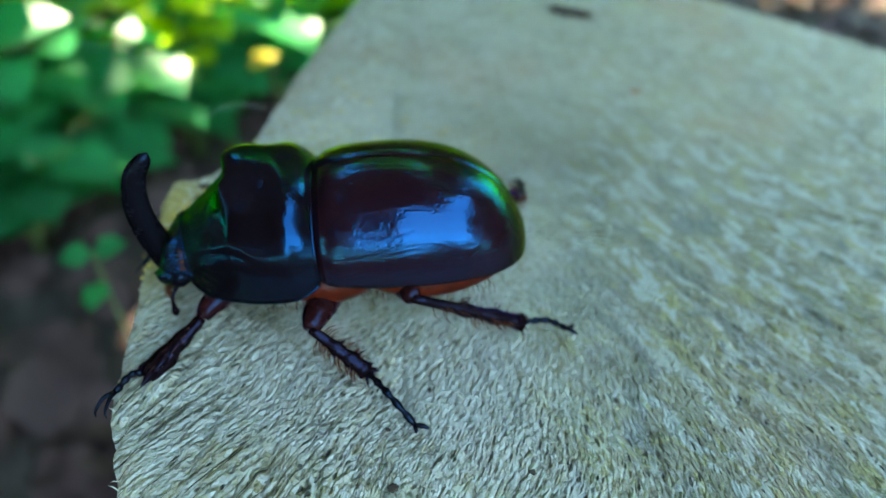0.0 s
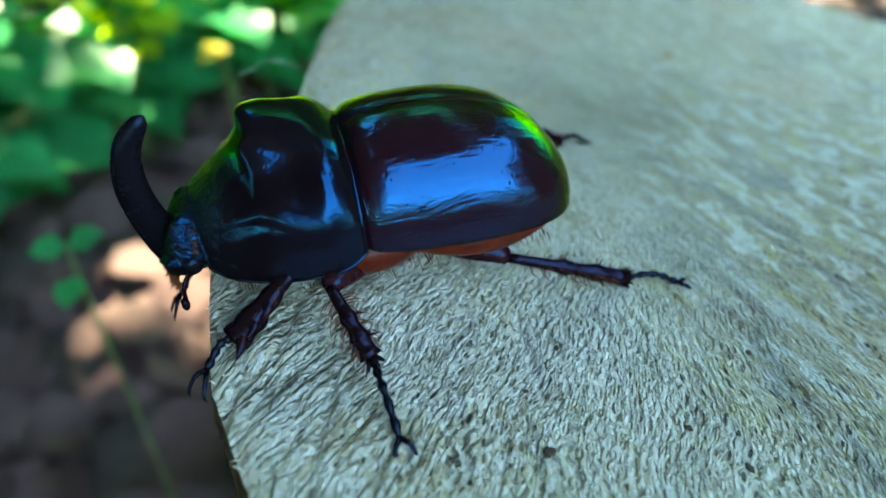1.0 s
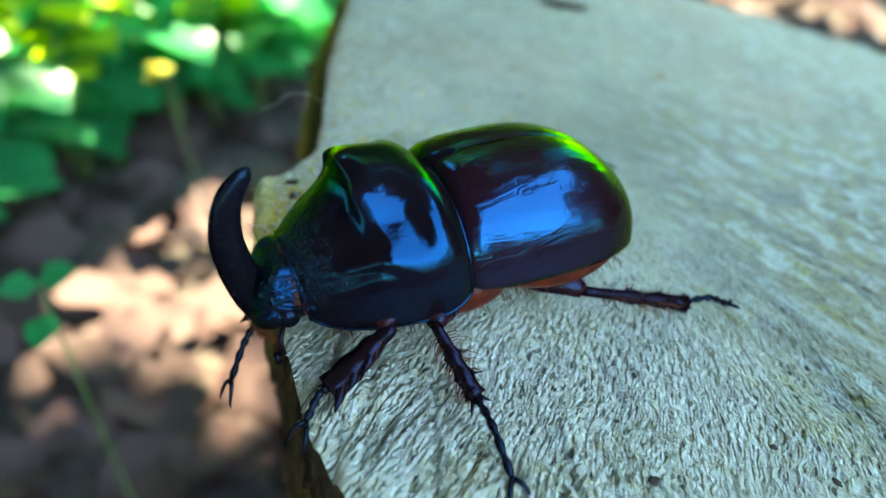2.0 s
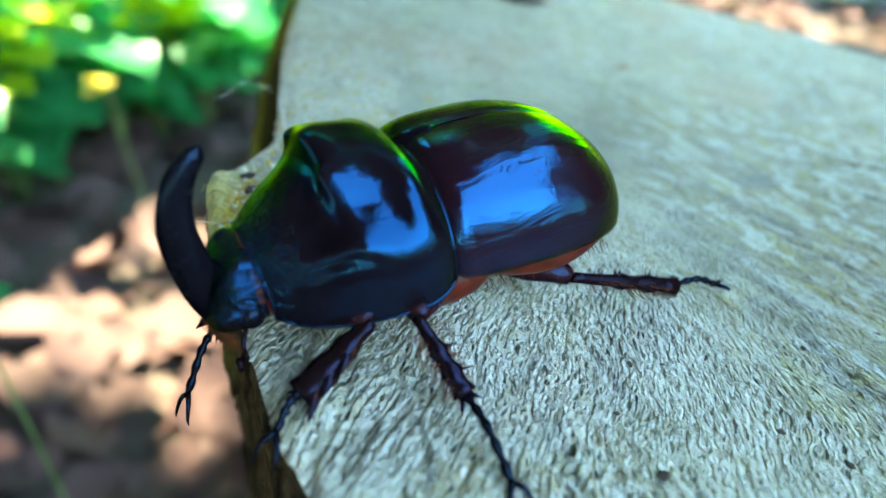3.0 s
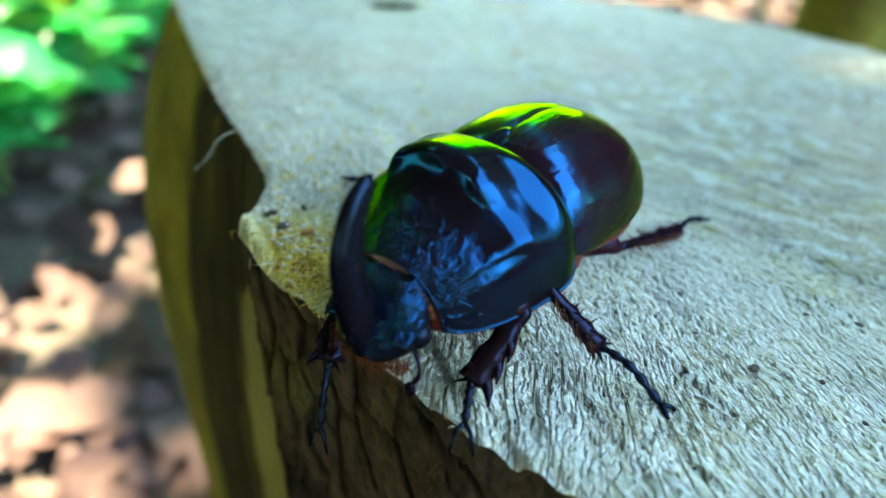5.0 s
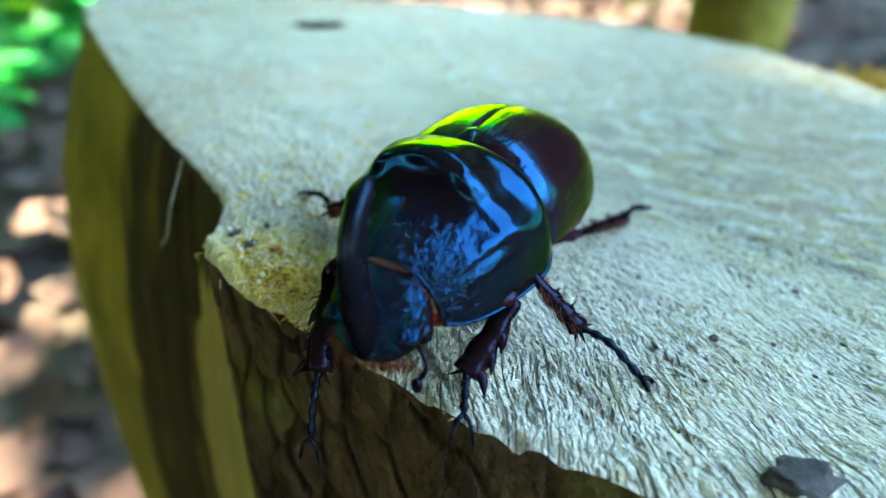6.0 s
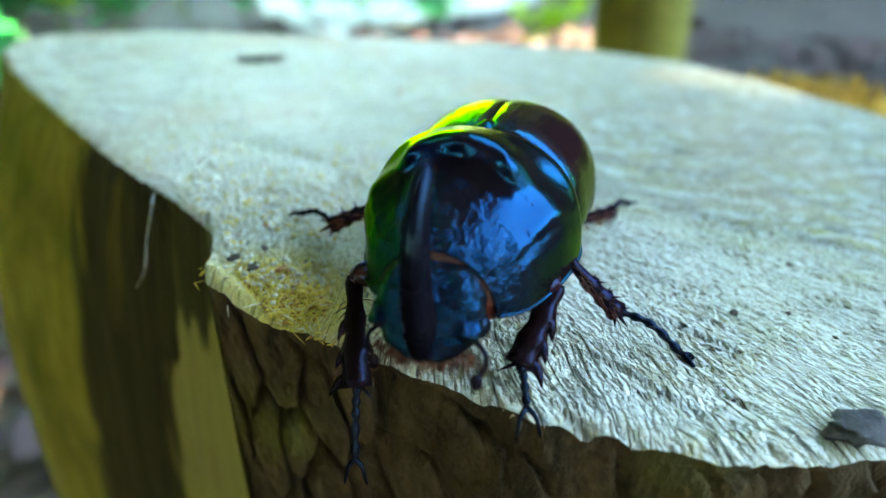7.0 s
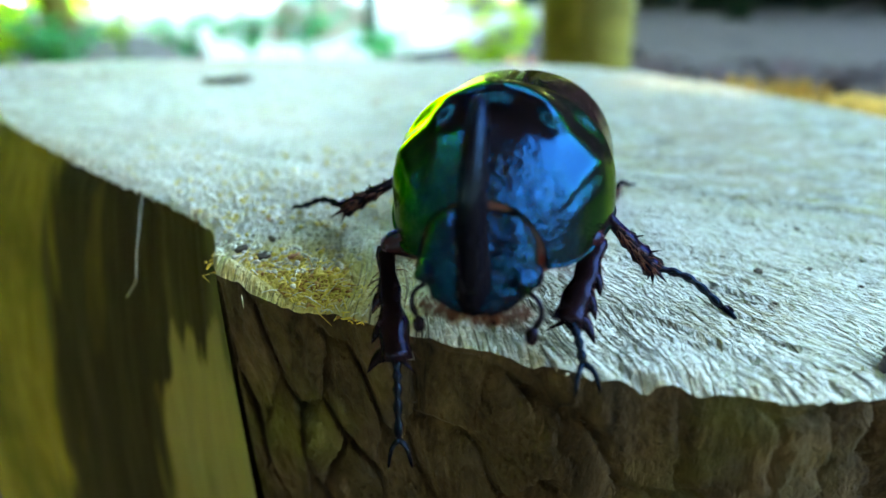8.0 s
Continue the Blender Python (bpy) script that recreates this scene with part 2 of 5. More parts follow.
def mat_plain(name, col, rough=0.6, spread=0.4, scale=300, bump=0.3, dist=0.0004):
    k = Nodes(name)
    co = k.add("TexCoord").outputs["Object"]
    a = k.noise(co, scale, 5, 0.6)
    lo = tuple(c * (1 - spread) for c in col)
    hi = tuple(min(1, c * (1 + spread)) for c in col)
    k.set(Base_Color=k.mix(k.ramp(a, (0.3, 0.0), (0.7, 1.0)), lo, hi), Roughness=rough, Normal=k.bump(a, bump, dist))
    k.bsdf.inputs["Specular IOR Level"].default_value = 0.15
    return k.mat


def mat_leaf(name, col, glow, share=0.45, rough=0.4, sheen=0.5):
    """Thin leaf: glossy face and light coming through."""
    k = Nodes(name)
    isl = k.add("NewGeometry").outputs["Random Per Island"]
    n = k.noise(k.add("TexCoord").outputs["Object"], 40, 3)
    fac = k.math("MULTIPLY", k.math("ADD", isl, n), 0.6)
    lo = tuple(c * 0.55 for c in col)
    hi = tuple(c * 1.6 for c in col)
    k.set(Base_Color=k.mix(fac, lo, hi), Roughness=rough)
    k.bsdf.inputs["Specular IOR Level"].default_value = sheen
    tr = k.add("BsdfTranslucent")
    k.put(tr, 0, k.mix(fac, tuple(c * 0.6 for c in glow), tuple(c * 1.3 for c in glow)))
    mx = k.add("MixShader")
    mx.inputs[0].default_value = share
    k.tree.links.new(k.bsdf.outputs[0], mx.inputs[1])
    k.tree.links.new(tr.outputs[0], mx.inputs[2])
    k.tree.links.new(mx.outputs[0], k.out.inputs[0])
    return k.mat


def mat_ground():
    k = Nodes("woodland_soil")
    co = k.add("TexCoord").outputs["Object"]
    a = k.noise(co, 6, 8, 0.65)
    b = k.noise(co, 55, 6, 0.6)
    col = k.mix(k.ramp(a, (0.35, 0.0), (0.65, 1.0)), (0.026, 0.016, 0.011), (0.055, 0.036, 0.025))
    col = k.mix(k.ramp(b, (0.52, 0.0), (0.62, 0.7)), col, (0.08, 0.052, 0.040))
    k.set(Base_Color=col, Roughness=0.9, Normal=k.bump(b, 0.8, 0.01))
    return k.mat


CUT = mat_cut_wood()
BARK = mat_bark()
BARE = mat_bare_side()
# edge tints put mirrored leaf green into the wing cases and shield
SHELL = mat_shell("wing_case_chitin", (0.006, 0.0008, 0.0014), 0.13, 0.45, 0.30, 0.066, 0.05, (0.012, 0.37, 1.0), (0.48, 0.62, 0.15))
SHIELD = mat_shell("pronotum_chitin", (0.002, 0.0005, 0.0009), 0.10, 0.1, 0.15, 0.043, 0.80, (0.012, 0.37, 1.0), (0.46, 0.60, 0.16))
HORN = mat_shell("horn_chitin", (0.0012, 0.0006, 0.0012), 0.22, 0.1, 0.35, 0.014, 0.0, (0.25, 0.55, 1.0), (0.15, 0.22, 0.35))
LEGS = mat_shell("leg_chitin", (0.003, 0.0005, 0.0005), 0.22, 0.3, 0.5, 0.013, 0.3, (0.30, 0.40, 0.9), (0.25, 0.25, 0.4))
THIGH = mat_shell("thigh_chitin", (0.010, 0.0012, 0.0009), 0.24, 0.3, 0.5, 0.016, 0.0, (0.2, 0.5, 1.0), (0.25, 0.35, 0.5))
BELLY = mat_plain("belly_chitin", (0.065, 0.007, 0.002), 0.38, 0.5, 400)
BRISTLE = mat_plain("bristle", (0.075, 0.017, 0.004), 0.5, 0.3, 500, 0.0)
MOUTH = mat_plain("mouth_bristle", (0.085, 0.020, 0.004), 0.5, 0.3, 500, 0.0)
SOFT = mat_plain("soft_skin", (0.085, 0.036, 0.026), 0.5, 0.3, 500)
MEMBRANE = mat_plain("membrane", (0.16, 0.06, 0.035), 0.4, 0.3, 500)
FIBRE_RUST = mat_plain("rusty_fibre", (0.28, 0.13, 0.03), 0.8, 0.5, 150)
FIBRE = mat_plain("torn_fibre", (0.50, 0.35, 0.065), 0.75, 0.4, 150)
FIBRE_PALE = mat_plain("pale_fibre", (0.48, 0.43, 0.32), 0.75, 0.25, 150)
HINGE = mat_plain("torn_heartwood", (0.46, 0.24, 0.035), 0.8, 0.5, 120, 0.8, 0.002)
CRUMB = mat_plain("dark_crumb", (0.05, 0.035, 0.025), 0.85, 0.6, 400, 0.8)
CHIP = mat_plain("grey_bark_chip", (0.045, 0.038, 0.036), 0.75, 0.55, 250, 1.0, 0.001)
RUST = mat_plain("rust_crumb", (0.33, 0.13, 0.05), 0.8, 0.4, 400)
THREAD = mat_plain("pale_thread", (0.75, 0.72, 0.62), 0.5, 0.1, 200, 0.0)
SOIL = mat_ground()
# ground colour lightened to stand for glaring sunlit ground
GLARE_GROUND = mat_plain("glare_ground", (0.52, 0.47, 0.38), 0.9, 0.25, 9, 0.6, 0.01)
EARTH = mat_plain("beige_earth", (0.30, 0.25, 0.16), 0.9, 0.3, 20, 0.6, 0.01)
DARK_TRUNK = mat_plain("dark_green_bark", (0.035, 0.06, 0.04), 0.8, 0.4, 30, 0.6, 0.004)
LITTER = mat_leaf("dry_leaf", (0.060, 0.032, 0.028), (0.033, 0.016, 0.014), 0.12, 0.7, 0.2)
GREEN = mat_leaf("green_leaf", (0.018, 0.14, 0.05), (0.04, 0.46, 0.10), 0.5, 0.35, 0.3)
LIME = mat_leaf("lime_leaf", (0.24, 0.34, 0.02), (0.58, 0.78, 0.03), 0.6, 0.5, 0.15)
YELLOW = mat_leaf("yellow_leaf", (0.40, 0.30, 0.03), (0.40, 0.30, 0.02), 0.4, 0.4)
CANOPY = mat_leaf("canopy_leaf", (0.035, 0.10, 0.016), (0.08, 0.26, 0.015), 0.4, 0.5, 0.15)
# near-black leaves for added foliage that must mirror dark in the shell
DARKLEAF = mat_leaf("dark_blocker_leaf", (0.006, 0.014, 0.006), (0.006, 0.02, 0.004), 0.2, 0.7, 0.06)
STEM = mat_plain("green_stem", (0.10, 0.14, 0.045), 0.6, 0.3, 60)
TRUNK = mat_plain("mossy_trunk_bark", (0.13, 0.11, 0.018), 0.85, 0.6, 18, 0.9, 0.01)
PALE_TRUNK = mat_plain("grey_trunk_bark", (0.30, 0.27, 0.20), 0.85, 0.5, 14, 0.9, 0.01)


# ---- mesh helpers ----
def part(name, bm, material, parent=None, label="", smooth=True, scale=CM):
    me = bpy.data.meshes.new(name)
    if isinstance(bm, tuple):
        verts, faces = bm
        me.from_pydata([(v[0] * scale, v[1] * scale, v[2] * scale) for v in verts], [], faces)
    else:
        bmesh.ops.scale(bm, vec=(scale,) * 3, verts=bm.verts)
        bmesh.ops.recalc_face_normals(bm, faces=bm.faces)
        bm.to_mesh(me)
        bm.free()
    me.materials.append(material)
    if smooth:
        me.shade_smooth()
    ob = new(name, me)
    if parent is not None:
        ob.parent = parent
    if label:
        tagged(ob, label)
    return ob


def smooth_lerp(table, x):
    """Catmull-Rom through the table's rows."""
    xs = [r[0] for r in table]
    i = max(0, min(len(xs) - 2, int(np.searchsorted(xs, x)) - 1))
    h = xs[i + 1] - xs[i]
    u = min(1.0, max(0.0, (x - xs[i]) / h))
    out = []
    for k in range(1, len(table[0])):
        p1, p2 = table[i][k], table[i + 1][k]
        m1 = (p2 - table[i - 1][k]) / (xs[i + 1] - xs[i - 1]) * h if i > 0 else p2 - p1
        m2 = (table[i + 2][k] - p1) / (xs[i + 2] - xs[i]) * h if i + 2 < len(xs) else p2 - p1
        out.append((2 * u**3 - 3 * u**2 + 1) * p1 + (u**3 - 2 * u**2 + u) * m1 + (-2 * u**3 + 3 * u**2) * p2 + (u**3 - u**2) * m2)
    return out


def tube(points, radii, sides=10, bm=None, squash=1.0):
    """A tapered tube along points, capped."""
    bm = bm or bmesh.new()
    pts = [Vector(p) for p in points]
    rings = []
    up = Vector((0.13, 0.31, 0.94))
    for i, p in enumerate(pts):
        d = (pts[min(i + 1, len(pts) - 1)] - pts[max(i - 1, 0)]).normalized()
        a = d.cross(up)
        if a.length < 0.05:
            a = d.cross(Vector((1, 0, 0)))
        a.normalize()
        b = a.cross(d).normalized()
        up = b
        r = radii[i]
        rings.append([bm.verts.new(p + r * (math.cos(s) * a + squash * math.sin(s) * b)) for s in (2 * math.pi * k / sides for k in range(sides))])
    for r0, r1 in zip(rings, rings[1:]):
        for k in range(sides):
            bm.faces.new((r0[k], r0[(k + 1) % sides], r1[(k + 1) % sides], r1[k]))
    bm.faces.new(rings[0][::-1])
    bm.faces.new(rings[-1])
    return bm


def curve_points(points, n):
    """n points on a smooth curve through the given ones."""
    rows = [(i, *p) for i, p in enumerate(points)]
    return [Vector(smooth_lerp(rows, i * (len(points) - 1) / (n - 1))) for i in range(n)]


def blob(center, size, seed=0, rough=0.2, sub=2, bm=None):
    bm = bm or bmesh.new()
    made = bmesh.ops.create_icosphere(bm, subdivisions=sub, radius=1.0)["verts"]
    for v in made:
        n = 1 + rough * noise.noise(v.co * 1.7 + Vector((seed * 3.1, seed, 0)))
        v.co = Vector((v.co.x * size[0] * n + center[0], v.co.y * size[1] * n + center[1], v.co.z * size[2] * n + center[2]))
    return bm


# value noise on arrays, for relief of large meshes
def vnoise(x, y, seed=0):
    xi, yi = np.floor(x).astype(np.int64), np.floor(y).astype(np.int64)
    fx, fy = x - xi, y - yi
    fx, fy = fx * fx * (3 - 2 * fx), fy * fy * (3 - 2 * fy)

    def h(a, b):
        n = (a * 374761393 + b * 668265263 + seed * 1442695041) & 0xFFFFFFFF
        n = ((n ^ (n >> 13)) * 1274126177) & 0xFFFFFFFF
        return ((n ^ (n >> 16)) & 0xFFFF) / 65535.0

    return (h(xi, yi) * (1 - fx) + h(xi + 1, yi) * fx) * (1 - fy) + (h(xi, yi + 1) * (1 - fx) + h(xi + 1, yi + 1) * fx) * fy


def fbm(x, y, octaves=4, seed=0):
    return sum(vnoise(x * 2**o, y * 2**o, seed + o) * 0.5**o for o in range(octaves)) / (2 - 0.5 ** (octaves - 1))


# ---- the stump ----
def top_z(x, y):
    """Height of the saw cut in cm: it slopes a little."""
    return 39.77 - 0.0817 * x + 0.0341 * y


RIM = [(-3.80, 7.45), (-3.74, 6.6), (-3.52, 5.7), (-3.25, 4.5), (-3.08, 3.75), (-2.75, 3.08), (-2.5, 2.57), (-2.0, 2.02), (-1.0, 1.25), (0.8, 0.2),
       (3.0, -0.6), (6.0, -0.7), (9.0, 0.5), (11.2, 2.4), (12.6, 4.6), (13.9, 6.8), (14.7, 9.6), (13.7, 12.7), (11.4, 15.6), (8.6, 17.9), (5.8, 20.2),
       (3.0, 22.0), (0.6, 22.4), (-0.7, 21.8), (-1.4, 20.6), (-2.0, 18.2), (-2.5, 14.4), (-2.85, 11.4), (-2.97, 9.3), (-3.03, 8.7), (-3.12, 8.36), (-3.27, 8.10), (-3.62, 7.665)]


def rim_points(n):
    """The outline, resampled evenly in angle about the pith, with fine raggedness."""
    pts = RIM + [RIM[0]]
    fine = []
    for a, b in zip(pts, pts[1:]):
        m = max(2, int(math.dist(a, b) / 0.05))
        fine += [(a[0] + (b[0] - a[0]) * i / m, a[1] + (b[1] - a[1]) * i / m) for i in range(m)]
    ang = np.array([math.atan2(y - PITH[1], x - PITH[0]) for x, y in fine])
    rad = np.array([math.hypot(y - PITH[1], x - PITH[0]) for x, y in fine])
    order = np.argsort(ang)
    a = np.linspace(-math.pi, math.pi, n, endpoint=False)
    r = np.interp(a, ang[order], rad[order], period=2 * math.pi)
    for _ in range(2):
        r = (np.roll(r, 1) + 2 * r + np.roll(r, -1)) / 4
    r = r + 0.07 * (fbm(a * 40, a * 0 + 3.3, 4, 5) - 0.5) * np.minimum(1, r / 4)
    return a, r


def build_stump():
    stump = tagged(new("tree_stump"), "weathered sawn tree stump with pale cut face and dark bark", "stump")
    N, M = 1400, 200
    a, r = rim_points(N)
    # cut face, finest towards the near rim
    verts, faces = [], []
    frac = np.linspace(0, 1, M + 1)[1:] ** 0.8
    A, Fr = np.meshgrid(a, frac)
    R = Fr * r[None, :]
    X, Y = PITH[0] + R * np.cos(A), PITH[1] + R * np.sin(A)
    Z = top_z(X, Y)
    edge = np.clip((1 - Fr) * r[None, :] / 0.35, 0, 1)
    rays = fbm(A * 70 + 0.3 * fbm(X * 2, Y * 2, 2, 8), R * 0.9, 3, 11)
    Z = Z + 0.10 * (fbm(X * 0.5, Y * 0.5, 3, 2) - 0.5) + 0.05 * (fbm(X * 3, Y * 3, 3, 21) - 0.5)
    groove = np.clip((0.40 - rays) / 0.15, 0, 1) * np.clip((R - 5.5) / 1.5, 0.15, 1)
    Z = Z - 0.045 * groove + 0.02 * (fbm(X * 14, Y * 14, 2, 31) - 0.5)
    Z = Z - 0.10 * (1 - edge) ** 2 * (0.3 + fbm(A * 60, R * 0, 3, 41))
    # saw ledge and hollow where the loose fibres lie
    notch = np.exp(-(((X + 3.35) / 0.55) ** 2 + ((Y - 6.9) / 0.9) ** 2))
    Z = Z - 0.16 * notch + 0.22 * np.exp(-(((X + 3.68) / 0.14) ** 2 + ((Y - 7.3) / 0.45) ** 2))
    knot = np.exp(-(((X - 3.1) / 0.45) ** 2 + ((Y - 16.4) / 0.25) ** 2))
    Z = Z - 0.05 * knot
    verts = [(PITH[0], PITH[1], top_z(*PITH))] + list(zip(X.ravel().tolist(), Y.ravel().tolist(), Z.ravel().tolist()))
    for i in range(N):
        faces.append((0, 1 + i, 1 + (i + 1) % N))
    for j in range(M - 1):
        b0, b1 = 1 + j * N, 1 + (j + 1) * N
        faces += [(b0 + i, b1 + i, b1 + (i + 1) % N, b0 + (i + 1) % N) for i in range(N)]
    part("cut_face", (verts, faces), CUT, stump, "pale weathered end grain with grey-olive stains and dark pores")
    rimz = Z[-1]

    # flanks: bark where the outline is outside the step, bare sapwood on the stripped side
    deg = np.degrees(a)
    step = math.degrees(math.atan2(7.8 - PITH[1], -3.52 - PITH[0]))
    far = math.degrees(math.atan2(21.8 - PITH[1], 0.0 - PITH[0]))
    bare = (deg < step) | (deg > far)

    def flank(name, mask, material, label, relief):
        idx = [i for i in range(N) if mask[i]]
        if name == "bare_side":
            idx = [i for i in range(N) if deg[i] > far] + [i for i in range(N) if deg[i] < step]
        idx = idx + [(idx[-1] + 1) % N]
        D = np.r_[0, np.cumsum(np.full(190, 0.052)), np.linspace(10.2, 41.5, 40)]
        ai, ri = a[idx], r[idx]
        S = np.cumsum(np.r_[0, np.hypot(np.diff(ri * np.cos(ai)), np.diff(ri * np.sin(ai)))])
        SS, DD = np.meshgrid(S, D)
        depth = relief(SS, DD) * np.clip(DD / 0.25, 0, 1)
        RR = ri[None, :] + depth + 0.0016 * DD**2 + 0.02 * DD
        XX, YY = PITH[0] + RR * np.cos(ai), PITH[1] + RR * np.sin(ai)
        if name == "bare_side":
            # the stripped side swells below the cut, most on the far part
            swell = np.interp(YY[0], [7.6, 9.0, 12.6, 16.0, 20.0], [0.15, 0.6, 1.3, 2.2, 2.5]) * np.clip((S - S[0]) / 5.0, 0, 1)
            XX = XX - swell[None, :] * (1 - np.exp(-DD / 3.3))
        ZZ = np.maximum(rimz[idx][None, :] - DD, -1.5)
        n = len(idx)
        v = list(zip(XX.ravel().tolist(), YY.ravel().tolist(), ZZ.ravel().tolist()))
        f = [(j * n + i, (j + 1) * n + i, (j + 1) * n + i + 1, j * n + i + 1) for j in range(len(D) - 1) for i in range(n - 1)]
        return part(name, (v, f), material, stump, label)

    def plates(S, D, w, h, seed):
        """Cracked plates: distance to the nearest crack, and a level for each plate."""
        u, v = S / w, D / h
        iu, iv = np.floor(u).astype(np.int64), np.floor(v).astype(np.int64)
        best, second, level = np.full(S.shape, 9.0), np.full(S.shape, 9.0), np.zeros(S.shape)
        for du in (-1, 0, 1):
            for dv in (-1, 0, 1):
                cu, cv = (iu + du).astype(float), (iv + dv).astype(float)
                px, py = cu + 0.1 + 0.8 * vnoise(cu, cv, seed), cv + 0.1 + 0.8 * vnoise(cu, cv, seed + 1)
                d = np.hypot((u - px) * w, (v - py) * w * 1.1)
                near = d < best
                second = np.where(near, best, np.minimum(second, d))
                level = np.where(near, vnoise(cu, cv, seed + 2), level)
                best = np.where(near, d, best)
        return second - best, level

    def bark_relief(S, D):
        s = S + 0.32 * (fbm(S * 1.6, D * 1.0, 4, 51) - 0.5)
        d = D + 0.6 * (fbm(S * 1.4, D * 1.1, 4, 52) - 0.5)
        gap, level = plates(s, d, 0.52, 1.25, 61)
        gap2, level2 = plates(s, d, 0.26, 0.36, 64)
        deep = 0.78 + 0.22 * np.clip((fbm(S * 0.9, D * 0.5, 2, 75) - 0.35) / 0.2, 0, 1)
        out = 0.38 * (1 - deep * (1 - np.clip(gap / 0.075, 0, 1) ** 0.6)) + 0.12 * level
        out += 0.05 * np.clip(gap2 / 0.05, 0, 1) ** 0.6 * (0.4 + 0.6 * level2)
        out += 0.22 * (fbm(S * 1.6, D * 0.9, 4, 71) - 0.5) + 0.12 * (fbm(S * 8, D * 6, 4, 72) - 0.5)
        return out - 0.46

    def bare_relief(S, D):
        return 0.30 * (fbm(S * 0.45, D * 0.05, 3, 81) - 0.5) + 0.12 * (fbm(S * 2.2, D * 0.22, 3, 82) - 0.5) + 0.03 * (fbm(S * 9, D * 0.8, 3, 83) - 0.5)

    flank("bark", ~bare, BARK, "dark brown bark cracked into plates", bark_relief)
    flank("bare_side", bare, BARE, "olive-yellow sapwood with dark strips of inner bark", bare_relief)
    bm = bmesh.new()
    rng = random.Random(5)
    # torn hinge wood on the far side, a little below the cut
    for j in range(420):
        u = rng.random()
        x, y = 15.4 + rng.uniform(-0.3, 3.6), 8.2 - 9.5 * u + rng.uniform(-0.4, 0.4)
        h = 38.1 + 0.5 * math.sin(u * 7) + rng.uniform(-0.6, 0.25) - 0.10 * max(0, x - 16)
        tube([(x, y, h - 4.5), (x + rng.uniform(-0.15, 0.15), y + rng.uniform(-0.15, 0.15), h - 1), (x + rng.uniform(-0.25, 0.25), y + rng.uniform(-0.25, 0.25), h)],
             [0.22, 0.16, 0.02], 5, bm)
    blob((17.0, 3.6, 34.0), (2.6, 5.2, 3.9), 3, 0.3, 3, bm)
    part("hinge_wood", bm, HINGE, stump, "torn orange-brown hinge fibres")
    return stump


build_stump()


# ---- the beetle ----
def surface(rows, cols, fn):
    """A grid mesh: fn(u, v) for u along, v across; ends left open."""
    verts = [fn(i / (rows - 1), j / (cols - 1)) for i in range(rows) for j in range(cols)]
    faces = [(i * cols + j, i * cols + j + 1, (i + 1) * cols + j + 1, (i + 1) * cols + j) for i in range(rows - 1) for j in range(cols - 1)]
    return verts, faces


# x: half width, top, lower edge, squareness
PRONOTUM = [(-0.05, 0.91, 1.80, 1.03, 2.2), (0.06, 0.965, 1.92, 0.98, 2.3), (0.20, 0.99, 2.01, 0.94, 2.45), (0.32, 0.975, 2.06, 0.92, 2.55), (0.48, 0.94, 2.09, 0.90, 2.7), (0.66, 0.885, 2.09, 0.88, 2.8),
            (0.84, 0.81, 2.00, 0.87, 2.75), (1.02, 0.725, 1.86, 0.87, 2.55), (1.17, 0.64, 1.68, 0.87, 2.35), (1.29, 0.56, 1.53, 0.88, 2.15), (1.38, 0.49, 1.43, 0.90, 2.0)]
HOLLOW = [(0.66, 0.0), (0.74, 0.012), (0.80, 0.065), (0.88, 0.125), (0.98, 0.15), (1.08, 0.13), (1.18, 0.085), (1.29, 0.032), (1.38, 0.0)]
ELYTRA = [(-2.30, 0.03, 0.86, 0.76), (-2.25, 0.31, 1.03, 0.76), (-2.12, 0.57, 1.29, 0.80), (-1.90, 0.79, 1.55, 0.86), (-1.55, 0.945, 1.78, 0.92),
          (-1.1, 1.0, 1.91, 0.95), (-0.6, 0.98, 1.94, 0.97), (-0.25, 0.95, 1.91, 1.0), (-0.10, 0.90, 1.85, 1.02), (-0.03, 0.83, 1.74, 1.05)]


